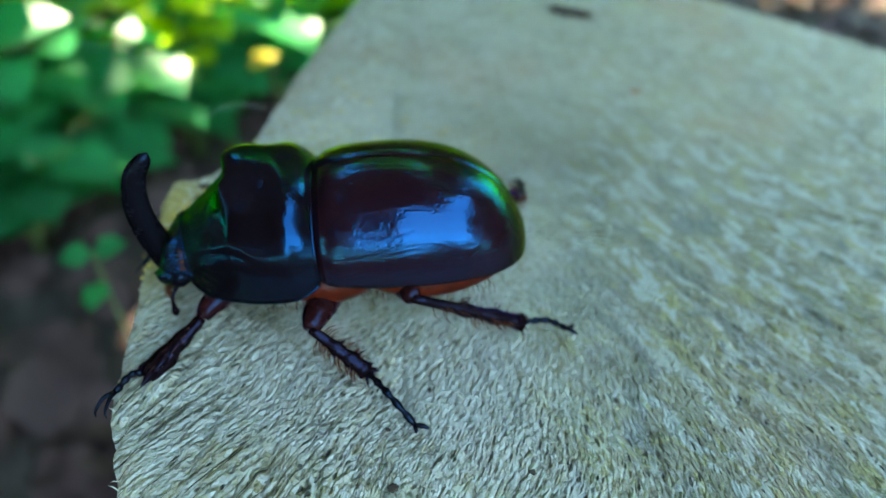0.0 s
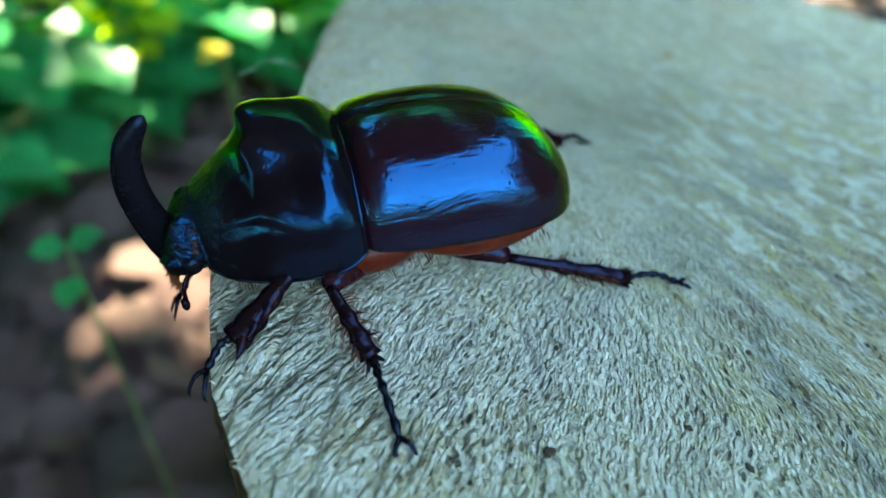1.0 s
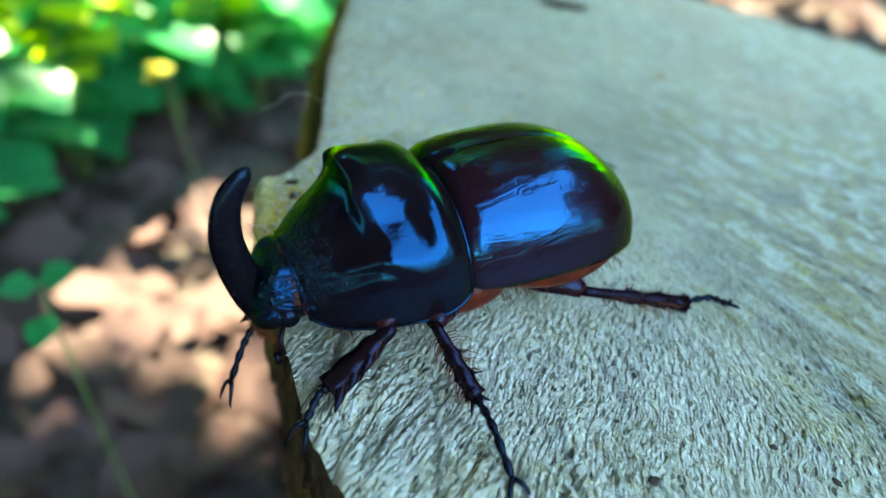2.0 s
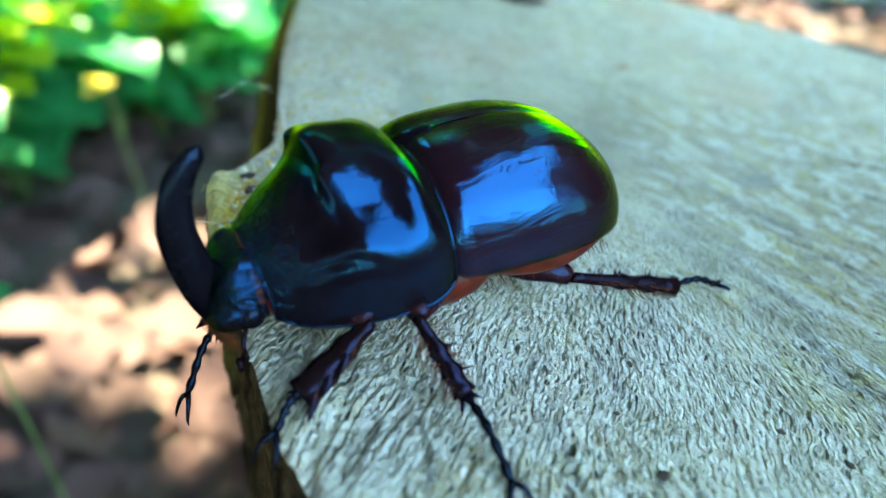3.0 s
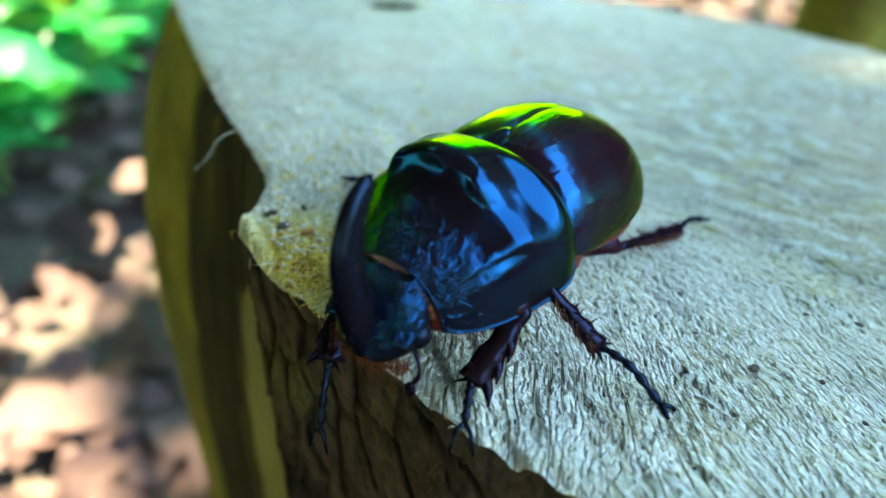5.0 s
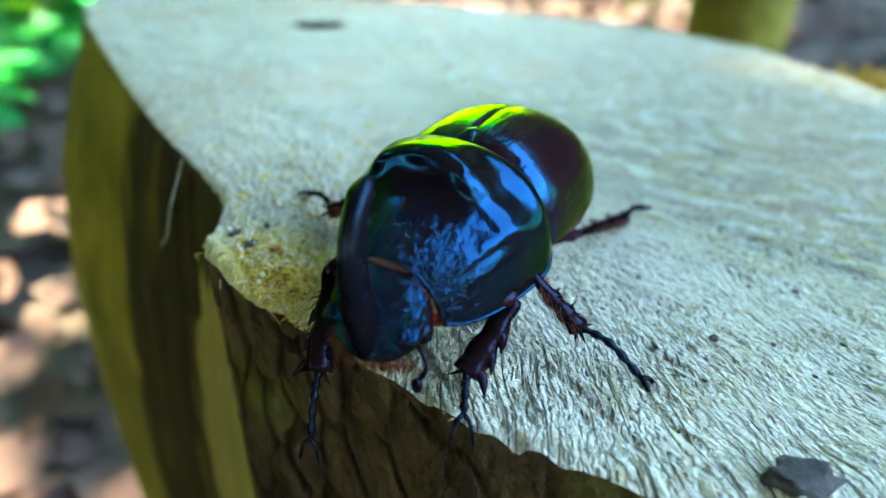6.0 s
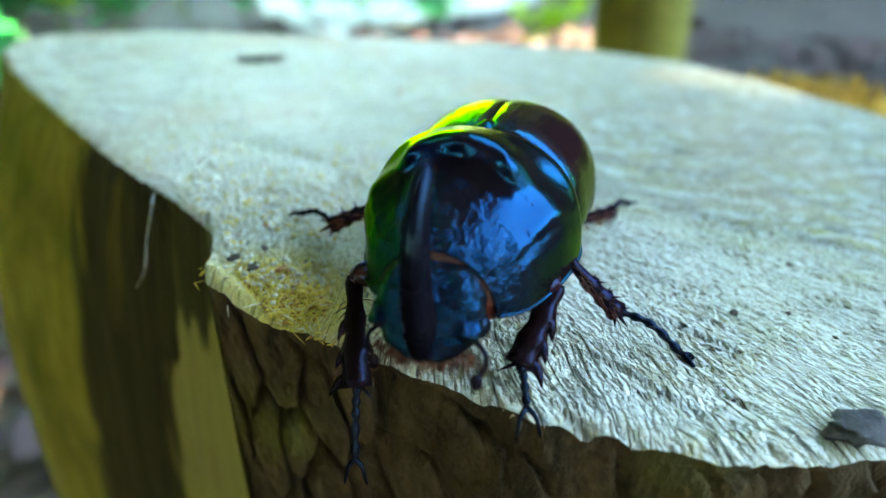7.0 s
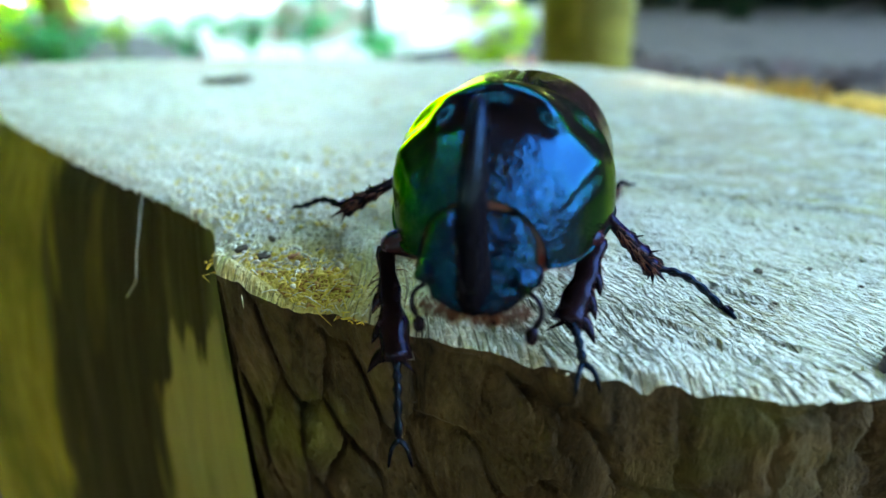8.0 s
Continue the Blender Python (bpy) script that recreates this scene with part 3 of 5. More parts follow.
def pronotum_point(u, v):
    x = -0.05 + 1.43 * u
    s = math.pi * v
    c, q = math.cos(s), math.sin(s)
    hw, top, low, sq = smooth_lerp(PRONOTUM, x)
    y = hw * math.copysign(abs(c) ** (2 / sq), c)
    z = low + (top - low) * abs(q) ** (2 / sq)
    upper = max(0.0, min(1.0, (q - 0.45) / 0.25))
    # the broad hollow in front of the crest
    z -= smooth_lerp(HOLLOW, min(1.38, max(0.66, x)))[0] * math.exp(-((y / (0.86 * hw)) ** 6))
    # the transverse crest: steep in front, three low knobs
    lead = x - 0.73
    ridge = math.exp(-((lead / (0.055 if lead > 0 else 0.17)) ** 2)) * upper
    span = math.exp(-((y / 0.60) ** 8))
    knobs = math.exp(-((y / 0.13) ** 2)) + 1.1 * math.exp(-(((abs(y) - 0.47) / 0.12) ** 2))
    z += ridge * (0.022 * span + 0.026 * knobs)
    xx = x + ridge * (0.025 * span + 0.04 * knobs)
    # shallow dents beside the crest, on the shoulders
    z -= 0.03 * math.exp(-(((x - 0.55) / 0.12) ** 2 + ((abs(y) - 0.70) / 0.10) ** 2)) * upper
    # dented fold low on each side, and a swelling above it
    m = min(v, 1 - v)
    run = math.exp(-(((x - 0.86) / 0.30) ** 4))
    bend = m - 0.155 - 0.10 * (x - 0.86)
    fold = run * (math.exp(-((bend / 0.028) ** 2)) - 1.0 * math.exp(-(((bend + 0.055) / 0.032) ** 2)))
    y += math.copysign(0.017 * fold, c)
    z += 0.012 * fold
    # the sides sink in front of the rear collar
    rise = max(0.0, min(1.0, (x - 0.13) / 0.32))
    fade = max(0.0, min(1.0, (1.20 - x) / 0.40))
    sink = 0.12 * rise * rise * (3 - 2 * rise) * fade * math.exp(-(((m - 0.30) / 0.15) ** 4))
    y -= math.copysign(sink * min(1.0, 1.4 * abs(c)), c)
    z -= sink * q * 0.6
    # uneven, hammered surface in front
    rough = max(0.0, min(1.0, (x - 0.75) / 0.28)) * (1 - 0.7 * upper * math.exp(-((y / 0.42) ** 4)))
    z += 0.016 * rough * noise.noise(Vector((x * 9, y * 9, z * 9)))
    # lower corners reach forward beside the head less than the middle
    xx -= 0.07 * max(0.0, min(1.0, (x - 1.1) / 0.28)) * abs(c) ** 2
    return (xx, y, z)


def elytron_mesh(side):
    def fn(u, v):
        x = -0.03 - 2.27 * (1 - (1 - u) ** 1.35)
        hw, top, low = smooth_lerp(ELYTRA, x)
        s = math.pi / 2 * v
        y = side * max(0.004, hw * abs(math.sin(s)) ** (2 / 2.25))
        z = low + (top - low) * abs(math.cos(s)) ** (2 / 2.1)
        z -= 0.022 * math.exp(-((abs(y) / 0.03) ** 2))
        # faint lengthwise ribs
        z += 0.0012 * math.cos(v * 70) * math.sin(math.pi * u)
        # shoulder bump
        z += 0.015 * math.exp(-(((x + 0.3) / 0.2) ** 2 + ((abs(y) - 0.72) / 0.18) ** 2))
        return (x, y, z)

    verts, faces = surface(64, 40, fn)
    n = len(verts)
    cols = 40
    # rolled lower edge
    lip = [(x * 0.99 + 0.003, y * 0.93, z - 0.035) for x, y, z in (verts[i * cols + cols - 1] for i in range(64))]
    verts += lip
    faces += [(i * cols + cols - 1, n + i, n + i + 1, (i + 1) * cols + cols - 1) for i in range(63)]
    return (verts, faces if side > 0 else [f[::-1] for f in faces])


def hairs(where, n, length, rng, lean, thick=0.007):
    """Bristles: where(rng) gives root and direction."""
    bm = bmesh.new()
    for _ in range(n):
        p, d = where(rng)
        p, d = Vector(p), Vector(d).normalized()
        l = length * rng.uniform(0.6, 1.3)
        q = p + d * l * 0.55 + Vector((rng.uniform(-1, 1), rng.uniform(-1, 1), rng.uniform(-1, 1))) * l * 0.1
        e = p + d * l + Vector(lean) * l * 0.35
        tube([p, q, e], [thick, thick * 0.7, thick * 0.15], 4, bm)
    return bm


BEETLE_ROWS = [
    # seconds, x, y, z in cm, heading, nose-down, lean in degrees
    (0.0, -1.24, 5.62, 39.90, -173.0, 3.0, 0.5),
    (0.5, -1.78, 5.43, 39.84, -172.0, 6.0, 0.0),
    (1.0, -1.95, 5.46, 39.85, -167.5, 4.5, 0.0),
    (1.5, -1.90, 5.46, 39.83, -163.6, 3.0, 0.5),
    (3.0, -1.90, 5.46, 39.81, -163.2, 2.8, 0.7),
    (4.0, -1.93, 5.37, 39.82, -162.0, 1.0, 0.8),
    (4.5, -1.98, 5.23, 39.85, -160.8, -0.4, 0.8),
    (6.0, -2.02, 5.19, 39.92, -157.4, -1.4, 0.3),
    (7.0, -2.07, 5.21, 39.97, -156.6, -1.0, -1.0),
    (8.0, -2.06, 5.21, 39.98, -157.0, -1.0, -1.4),
]


def beetle_pose(row):
    return pose(row[1] * CM, row[2] * CM, row[3] * CM, row[6], row[5], row[4])


REST = beetle_pose(BEETLE_ROWS[-1])
TO_LOCAL = REST.inverted()


def local(p):
    """Place on the resting beetle, in cm, of a point of the stump in cm."""
    return TO_LOCAL @ (Vector(p) * CM) / CM


# coxa on the beetle; knee, end of the shin and claw on the stump; where the claw stands at each time
LEGSPEC = [
    dict(kind="front", coxa=(0.85, 0.30, 0.75), knee=(-2.33, 4.12, 40.86), shin=(-2.87, 4.13, 40.33), claw=(-3.12, 3.88, 40.20), stand=()),
    dict(kind="middle", coxa=(-0.10, 0.42, 0.62), knee=(-2.06, 4.20, 40.95), shin=(-1.76, 3.86, 40.42), claw=(-1.52, 3.28, 40.06), stand=((0.0, (-0.17, 3.83, 39.93)), (0.3, (-1.1, 3.25, 40.3)), (0.5, (-1.53, 3.25, 40.06)))),
    dict(kind="hind", coxa=(-0.85, 0.40, 0.58), knee=(-0.45, 5.10, 40.38), shin=(0.88, 5.21, 39.98), claw=(1.52, 5.25, 39.86), stand=()),
    dict(kind="front", coxa=(0.85, -0.30, 0.75), knee=(-3.25, 5.66, 40.78), shin=(-3.70, 5.22, 40.05), claw=(-3.93, 5.06, 39.48), stand=((0.0, (-3.40, 5.9, 40.35)), (0.7, (-3.55, 5.6, 40.3)), (1.2, (-3.93, 5.06, 39.48)))),
    dict(kind="middle", coxa=(-0.10, -0.42, 0.62), knee=(-2.25, 6.35, 40.92), shin=(-2.38, 6.95, 40.55), claw=(-2.18, 7.88, 40.30), stand=()),
    dict(kind="hind", coxa=(-0.85, -0.40, 0.58), knee=(-0.55, 7.10, 40.45), shin=(0.55, 7.75, 40.08), claw=(1.20, 8.25, 39.98), stand=()),
]


def spike(bm, base, tip, r, sides=6):
    mid = (Vector(base) + Vector(tip)) * 0.5
    tube([base, mid, tip], [r, r * 0.6, r * 0.08], sides, bm)


def build_leg(spec, beetle):
    side = 1 if spec["coxa"][1] > 0 else -1
    coxa, knee, shin, claw = Vector(spec["coxa"]), local(spec["knee"]), local(spec["shin"]), local(spec["claw"])
    out = Vector((0, side, 0))
    rng = random.Random(int(100 * (coxa.x + 3)) + side)
    # thigh, modelled round its own root
    k = knee - coxa
    pts = curve_points([Vector((0, 0, 0)), k * 0.35 + Vector((0, 0, 0.04)), k * 0.75 + Vector((0, 0, 0.05)), k], 9)
    bm = tube(pts, [0.10, 0.15, 0.17, 0.175, 0.165, 0.15, 0.13, 0.11, 0.085], 12, None, 0.8)
    leg = part("leg", bm, THIGH, beetle, "dark red-brown thigh of a spiny jointed leg")
    leg.location = coxa * CM
    # shin, round the knee
    s, c = shin - knee, claw - knee
    ax = s.normalized()
    across = ax.cross(Vector((0, 0, 1))).normalized()
    extra = []
    if spec["kind"] == "front":
        outer = (out * 0.75 + Vector((0, 0, -0.2)) - ax * 0.1 + Vector((0.25, 0, 0))).normalized()
        n = 14
        bm = tube([s * (i / (n - 1)) for i in range(n)], [0.06 + 0.075 * min(1, 1.3 * i / n) + 0.012 * math.sin(i * 1.6) for i in range(n)], 14, None, 0.9)
        for v in bm.verts:
            v.co += 0.018 * noise.noise_vector(v.co * 7)
        for f, l in ((0.45, 0.06), (0.70, 0.09), (0.94, 0.15)):
            b = s * f
            tooth = bmesh.new()
            tube(curve_points([b, b + outer * (0.06 + 0.5 * l), b + outer * (0.10 + l) + ax * 0.12], 7), [0.075, 0.075, 0.066, 0.054, 0.04, 0.024, 0.006], 9, tooth)
            extra.append(("tooth", tooth, LEGS, ""))
        spike(bm, s * 0.95, s + ax * 0.12 - outer * 0.14, 0.03)
    else:
        n = 12
        bm = tube([s * (i / (n - 1)) for i in range(n)], [0.050 + 0.036 * (i / (n - 1)) ** 1.2 + (0.022 if i in (5, 8, 11) else 0) for i in range(n)], 10)
        spines = bmesh.new()
        extra.append(("spines", spines, LEGS, "short dark spines"))
        for f, l in ((0.42, 0.10), (0.72, 0.13)):
            for g in range(4):
                d = (across * math.cos(g * 1.1 - 1) + Vector((0, 0, 1)) * math.sin(g * 1.1 - 1) * 0.8 + ax * 0.7).normalized()
                spike(spines, s * f, s * f + d * (l + 0.06), 0.02, 5)
        for g in range(6):
            d = (across * math.cos(g * 1.05) + ax.cross(across) * math.sin(g * 1.05) + ax * 1.1).normalized()
            spike(spines, s * 0.97, s * 0.97 + d * rng.uniform(0.14, 0.24), 0.034, 5)
    shin_ob = part("shin", bm, LEGS, leg)
    shin_ob.location = k * CM
    # foot: five beads and a pair of hooks
    drop = Vector((0, 0, 0.09))
    f0, f1 = s * 0.99, c
    mid = (f0 + f1) / 2 + drop
    path = curve_points([f0, mid, f1], 26)
    radii = []
    for i in range(26):
        ph = (i * 5 / 25) % 1.0
        radii.append(0.025 + 0.016 * math.sin(math.pi * min(1, ph * 1.15)) if i < 25 else 0.02)
    bm = tube(path, radii, 8)
    tipdir = (path[-1] - path[-4]).normalized()
    w = tipdir.cross(Vector((0, 0, 1))).normalized()
    for g in (-1, 1):
        a = path[-1]
        b = a + tipdir * 0.10 + w * g * 0.06 + Vector((0, 0, 0.035))
        d = a + tipdir * 0.19 + w * g * 0.09 - Vector((0, 0, 0.02))
        e = a + tipdir * 0.17 + w * g * 0.10 - Vector((0, 0, 0.10))
        tube(curve_points([a, b, d, e], 9), [0.026, 0.025, 0.023, 0.021, 0.018, 0.015, 0.011, 0.007, 0.002], 6, bm)
    for i in (5, 10, 15, 20):
        for g in (-1, 1):
            spike(bm, path[i], path[i] + w * g * 0.06 + tipdir * 0.05 - Vector((0, 0, 0.02)), 0.006, 4)
    foot = part("foot", bm, HORN, leg, "thin beaded foot with two hooked claws")
    foot.location = k * CM
    # bristles along the thigh and shin
    def where(r):
        f = r.uniform(0.15, 0.95)
        d = across * r.choice((-1, 1)) + Vector((0, 0, r.uniform(-0.8, 0.6))) + ax * 0.4
        return s * f + d.normalized() * 0.06, d
    hb = part("shin_bristles", hairs(where, 60 if spec["kind"] != "front" else 24, 0.13, rng, ax), BRISTLE, leg, "rusty bristles")
    hb.location = k * CM
    tagged(hb, kind="stuff")
    lower = [shin_ob, foot, hb]
    for nm, mesh, material, label in extra:
        ob = part(nm, mesh, material, leg, label)
        if nm == "spines":
            tagged(ob, kind="stuff")
        ob.location = k * CM
        lower.append(ob)
    return leg, lower, coxa, k, c


def build_beetle():
    beetle = tagged(new("rhinoceros_beetle"), "glossy dark mahogany rhinoceros beetle with long curved horn on stump", "beetle")
    rng = random.Random(3)
    part("pronotum", surface(90, 140, pronotum_point), SHIELD, beetle, "polished black shield with a raised crest over a hollow slope")
    front = [Vector(pronotum_point(1.0, i / 48)) for i in range(49)]
    rear = [Vector(pronotum_point(0.0, i / 48)) for i in range(49)]
    part("front_bead", tube(front, [0.014] * 49, 8), SHIELD, beetle)
    part("rear_bead", tube([p + Vector((0.005, 0, 0.004)) for p in rear], [0.020] * 49, 8), SHIELD, beetle)
    for g in (0.0, 1.0):
        part("side_bead", tube([Vector(pronotum_point(i / 40, g)) for i in range(41)], [0.018] * 41, 8), SHIELD, beetle)

    def skin(u, v):
        q = Vector(pronotum_point(1.0, v))
        e = q.lerp(Vector((q.x, 0, 1.08)), 0.22 * u)
        return (e.x + 0.035 * u - 0.02, e.y, e.z)
    part("neck_skin", surface(6, 60, skin), SOFT, beetle, "pinkish skin between the head and the shield")
    part("wing_case", elytron_mesh(1), SHELL, beetle, "smooth dark mahogany wing case")
    part("wing_case", elytron_mesh(-1), SHELL, beetle, "smooth dark mahogany wing case")
    # scutellum
    bm = tube([(-0.02, 0, 1.74), (-0.14, 0, 1.83), (-0.28, 0, 1.905), (-0.36, 0, 1.925)], [0.17, 0.16, 0.07, 0.01], 12, None, 0.35)
    part("scutellum", bm, SHIELD, beetle, "small dark triangular plate between the wing cases")
    # soft neck between pronotum and wing cases
    def neck(u, v):
        s = math.pi * v
        x = 0.10 - 0.30 * u
        dip = 0.05 * math.sin(math.pi * u)
        return (x, (0.87 - dip) * math.cos(s), 1.02 + (0.77 - dip) * math.sin(s))
    part("joint_membrane", surface(8, 40, neck), MEMBRANE, beetle, "reddish skin in the gap behind the shield")
    # underside
    bm = blob((-1.15, 0, 0.86), (1.12, 0.95, 0.40), 1, 0.05, 4)
    blob((-0.1, 0, 0.86), (0.75, 0.90, 0.38), 2, 0.05, 4, bm)
    part("abdomen", bm, BELLY, beetle, "rust-red hairy underside")
    bm = blob((0.75, 0, 0.98), (0.72, 0.72, 0.38), 4, 0.05, 4)
    part("thorax_underside", bm, BELLY, beetle, "rust-red underside of the front thorax")
    # head: roofed wedge that dips to the snout; x, half width, ridge, bottom
    HEAD = [(1.20, 0.40, 1.36, 0.74), (1.34, 0.42, 1.37, 0.72), (1.46, 0.43, 1.34, 0.70), (1.57, 0.41, 1.27, 0.68), (1.66, 0.34, 1.13, 0.67), (1.72, 0.26, 0.98, 0.67), (1.76, 0.15, 0.86, 0.69), (1.775, 0.06, 0.78, 0.72)]

    def head_point(u, v):
        x = 1.20 + 0.575 * u
        hw, top, low = smooth_lerp(HEAD, x)
        s = 2 * math.pi * v
        cy, cz = math.cos(s), math.sin(s)
        mid = low + 0.42 * (top - low)
        y = hw * math.copysign(abs(cy) ** 0.75, cy)
        z = mid + (top - mid) * abs(cz) ** 1.15 if cz > 0 else mid - (mid - low) * abs(cz) ** 0.8
        if cz > 0:
            z += 0.055 * math.exp(-(((abs(y) - 0.30) / 0.10) ** 2)) * math.exp(-(((x - 1.5) / 0.14) ** 2))
        lump = 0.016 * noise.noise(Vector((x * 8, y * 8, z * 8)))
        return (x, y + lump, z + 1.3 * lump)
    head = part("head", surface(36, 72, head_point), SHIELD, beetle, "small blocky black head with rough cheeks")
    for g in (1, -1):
        part("eye", blob((1.47, 0.40 * g, 0.90), (0.10, 0.075, 0.10), 0, 0.0, 3), HORN, head, "shiny black eye")
        # cheek ridge
        part("cheek", blob((1.60, 0.335 * g, 0.93), (0.12, 0.10, 0.10), 2, 0.3, 3), SHIELD, head)
        # feeler with a club
        a = [(1.52, 0.36 * g, 0.80), (1.58, 0.46 * g, 0.74), (1.60, 0.48 * g, 0.64), (1.62, 0.44 * g, 0.55)]
        bm = tube(curve_points(a, 10), [0.022, 0.02, 0.018, 0.018, 0.018, 0.018, 0.02, 0.024, 0.026, 0.02], 7)
        blob((1.64, 0.42 * g, 0.49), (0.04, 0.05, 0.075), 5, 0.1, 2, bm)
        part("feeler", bm, LEGS, head, "short reddish feeler ending in a club")
        b = [(1.66, 0.12 * g, 0.70), (1.70, 0.15 * g, 0.64), (1.69, 0.16 * g, 0.58)]
        part("palp", tube(curve_points(b, 7), [0.03, 0.032, 0.03, 0.034, 0.036, 0.03, 0.012], 7), LEGS, head)
    # mouth fringe
    def mouth(r):
        y = r.uniform(-0.44, 0.44)
        return (1.74 - 0.7 * y * y, y * 0.9, 0.70 + r.uniform(-0.05, 0.06)), (0.35 + r.uniform(-0.5, 0.5), y * 0.6 + r.uniform(-0.5, 0.5), -0.6 + r.uniform(-0.5, 0.5))
    part("mouth_bristles", hairs(mouth, 320, 0.085, rng, (0, 0, -0.4), 0.0045), MOUTH, head, "orange bristles round the mouth")
    # horn
    H = [(1.60, 0, 0.78), (1.70, 0, 1.00), (1.775, 0, 1.30), (1.79, 0, 1.62), (1.70, 0.0, 1.94), (1.50, 0.0, 2.18)]
    pts = curve_points(H, 30)
    rad = [float(np.interp(i / 29, [0, 0.12, 0.3, 0.6, 0.85, 0.96, 1], [0.20, 0.19, 0.165, 0.14, 0.105, 0.075, 0.02])) for i in range(30)]
    bm = bmesh.new()
    tube(pts, rad, 18, bm, 1.0)
    for v in bm.verts:
        v.co.y *= 0.72
    part("horn", bm, HORN, head, "long black horn curving back to a blunt tip")
    # fringes along the shield's front, the belly and behind the shield
    def collar(r):
        s = r.uniform(0.05, 0.95) * math.pi
        return (1.36, 0.46 * math.cos(s), 0.98 + 0.38 * math.sin(s)), (1, 0.2 * math.cos(s), 0.2 * math.sin(s))
    part("collar_bristles", hairs(collar, 140, 0.045, rng, (0.3, 0, -0.2), 0.004), BRISTLE, beetle, "orange hair fringe behind the head")
    def flankhair(r):
        x, g = r.uniform(-1.9, 1.1), r.choice((-1, 1))
        w = 0.80 if x < 0.6 else 0.62
        return (x, g * w * r.uniform(0.9, 1.0), 0.80 + r.uniform(-0.12, 0.05)), (r.uniform(-0.4, 0.2), g * 0.8, -0.8)
    part("belly_bristles", hairs(flankhair, 380, 0.08, rng, (-0.2, 0, -0.5), 0.0045), BRISTLE, beetle, "rusty hair along the flanks")
    legs = [(spec, *build_leg(spec, beetle)) for spec in LEGSPEC]
    return beetle, legs


BEETLE, LEG_SET = build_beetle()


# ---- loose bits on the stump ----
def fibre_heap():
    """Loose torn fibres and sawdust heaped in the broken notch."""
    rng = random.Random(9)
    gold, pale, rust = bmesh.new(), bmesh.new(), bmesh.new()
    for j in range(6800):
        x = -3.22 + rng.gauss(0, 0.29)
        y = 6.68 + rng.gauss(0, 0.55)
        if x < -3.70 + 0.10 * max(0, 7.2 - y) or y > 7.85 or y < 5.6 or x > -2.6:
            continue
        hump = 0.15 * math.exp(-(((x + 3.30) / 0.32) ** 2 + ((y - 6.65) / 0.6) ** 2)) * (0.6 + 0.8 * noise.noise(Vector((x * 5, y * 5, 0))))
        z = top_z(x, y) - 0.14 + hump * rng.uniform(0.1, 1.3)
        an = rng.gauss(-0.6, 1.2)
        long = rng.random() < 0.06
        l = rng.uniform(0.14, 0.28) if long else rng.uniform(0.04, 0.11)
        d = Vector((math.cos(an), math.sin(an), rng.uniform(-0.5, 0.6)))
        p = Vector((x, y, z))
        q = p + d * l * 0.5 + Vector((rng.uniform(-1, 1), rng.uniform(-1, 1), rng.uniform(0, 1))) * l * 0.3
        w = rng.uniform(0.004, 0.009) if long else rng.uniform(0.010, 0.024)
        white = (x + 3.0) * 0.9 + (y - 6.9) * 0.5 + rng.gauss(0, 0.30) > 0.32 or (long and rng.random() < 0.5)
        red = rng.random() < 0.22
        tube([p, q, p + d * l], [w * 0.6, w, w * 0.3], 5, pale if white else (rust if red else gold), 0.6)
    for bm, material, label in ((gold, FIBRE, "loose golden torn wood fibres heaped in the notch of the stump"), (pale, FIBRE_PALE, "pale loose wood splinters lying in the notch of the stump"), (rust, FIBRE_RUST, "rusty brown wood crumbs in the notch of the stump")):
        tagged(part("wood_fibre_heap", bm, material), label, "wood fibres", kind="stuff")


fibre_heap()


def rim_fuzz():
    """Short frayed fibres along the near rim of the cut."""
    rng = random.Random(19)
    a, r = rim_points(900)
    bm = bmesh.new()
    for j in range(600):
        i = rng.randrange(900)
        x, y = PITH[0] + r[i] * math.cos(a[i]), PITH[1] + r[i] * math.sin(a[i])
        if not (-3.7 < x < -1.2 and y < 6.4) and not (x < -2.4 and 8.4 < y < 14):
            continue
        n = Vector((math.cos(a[i]), math.sin(a[i]), 0))
        inn = rng.random() ** 2 * 0.30
        p = Vector((x, y, top_z(x, y) - 0.10 + 0.10 * min(1, inn / 0.2))) - n * inn
        t = Vector((-n.y, n.x, 0)) * rng.uniform(-1, 1)
        d = (n * rng.uniform(-0.5, 0.35) + t * 0.8 + Vector((0, 0, rng.uniform(-0.2, 0.5)))).normalized()
        l = rng.uniform(0.03, 0.11)
        w = rng.uniform(0.004, 0.009)
        tube([p, p + d * l * 0.5 + Vector((0, 0, 0.01)), p + d * l], [w, w * 0.8, w * 0.2], 4, bm)
    ob = part("frayed_fibre", bm, FIBRE_PALE)
    tagged(ob, "short pale frayed wood fibres along the stump's rim", "wood fibres", kind="stuff")


rim_fuzz()


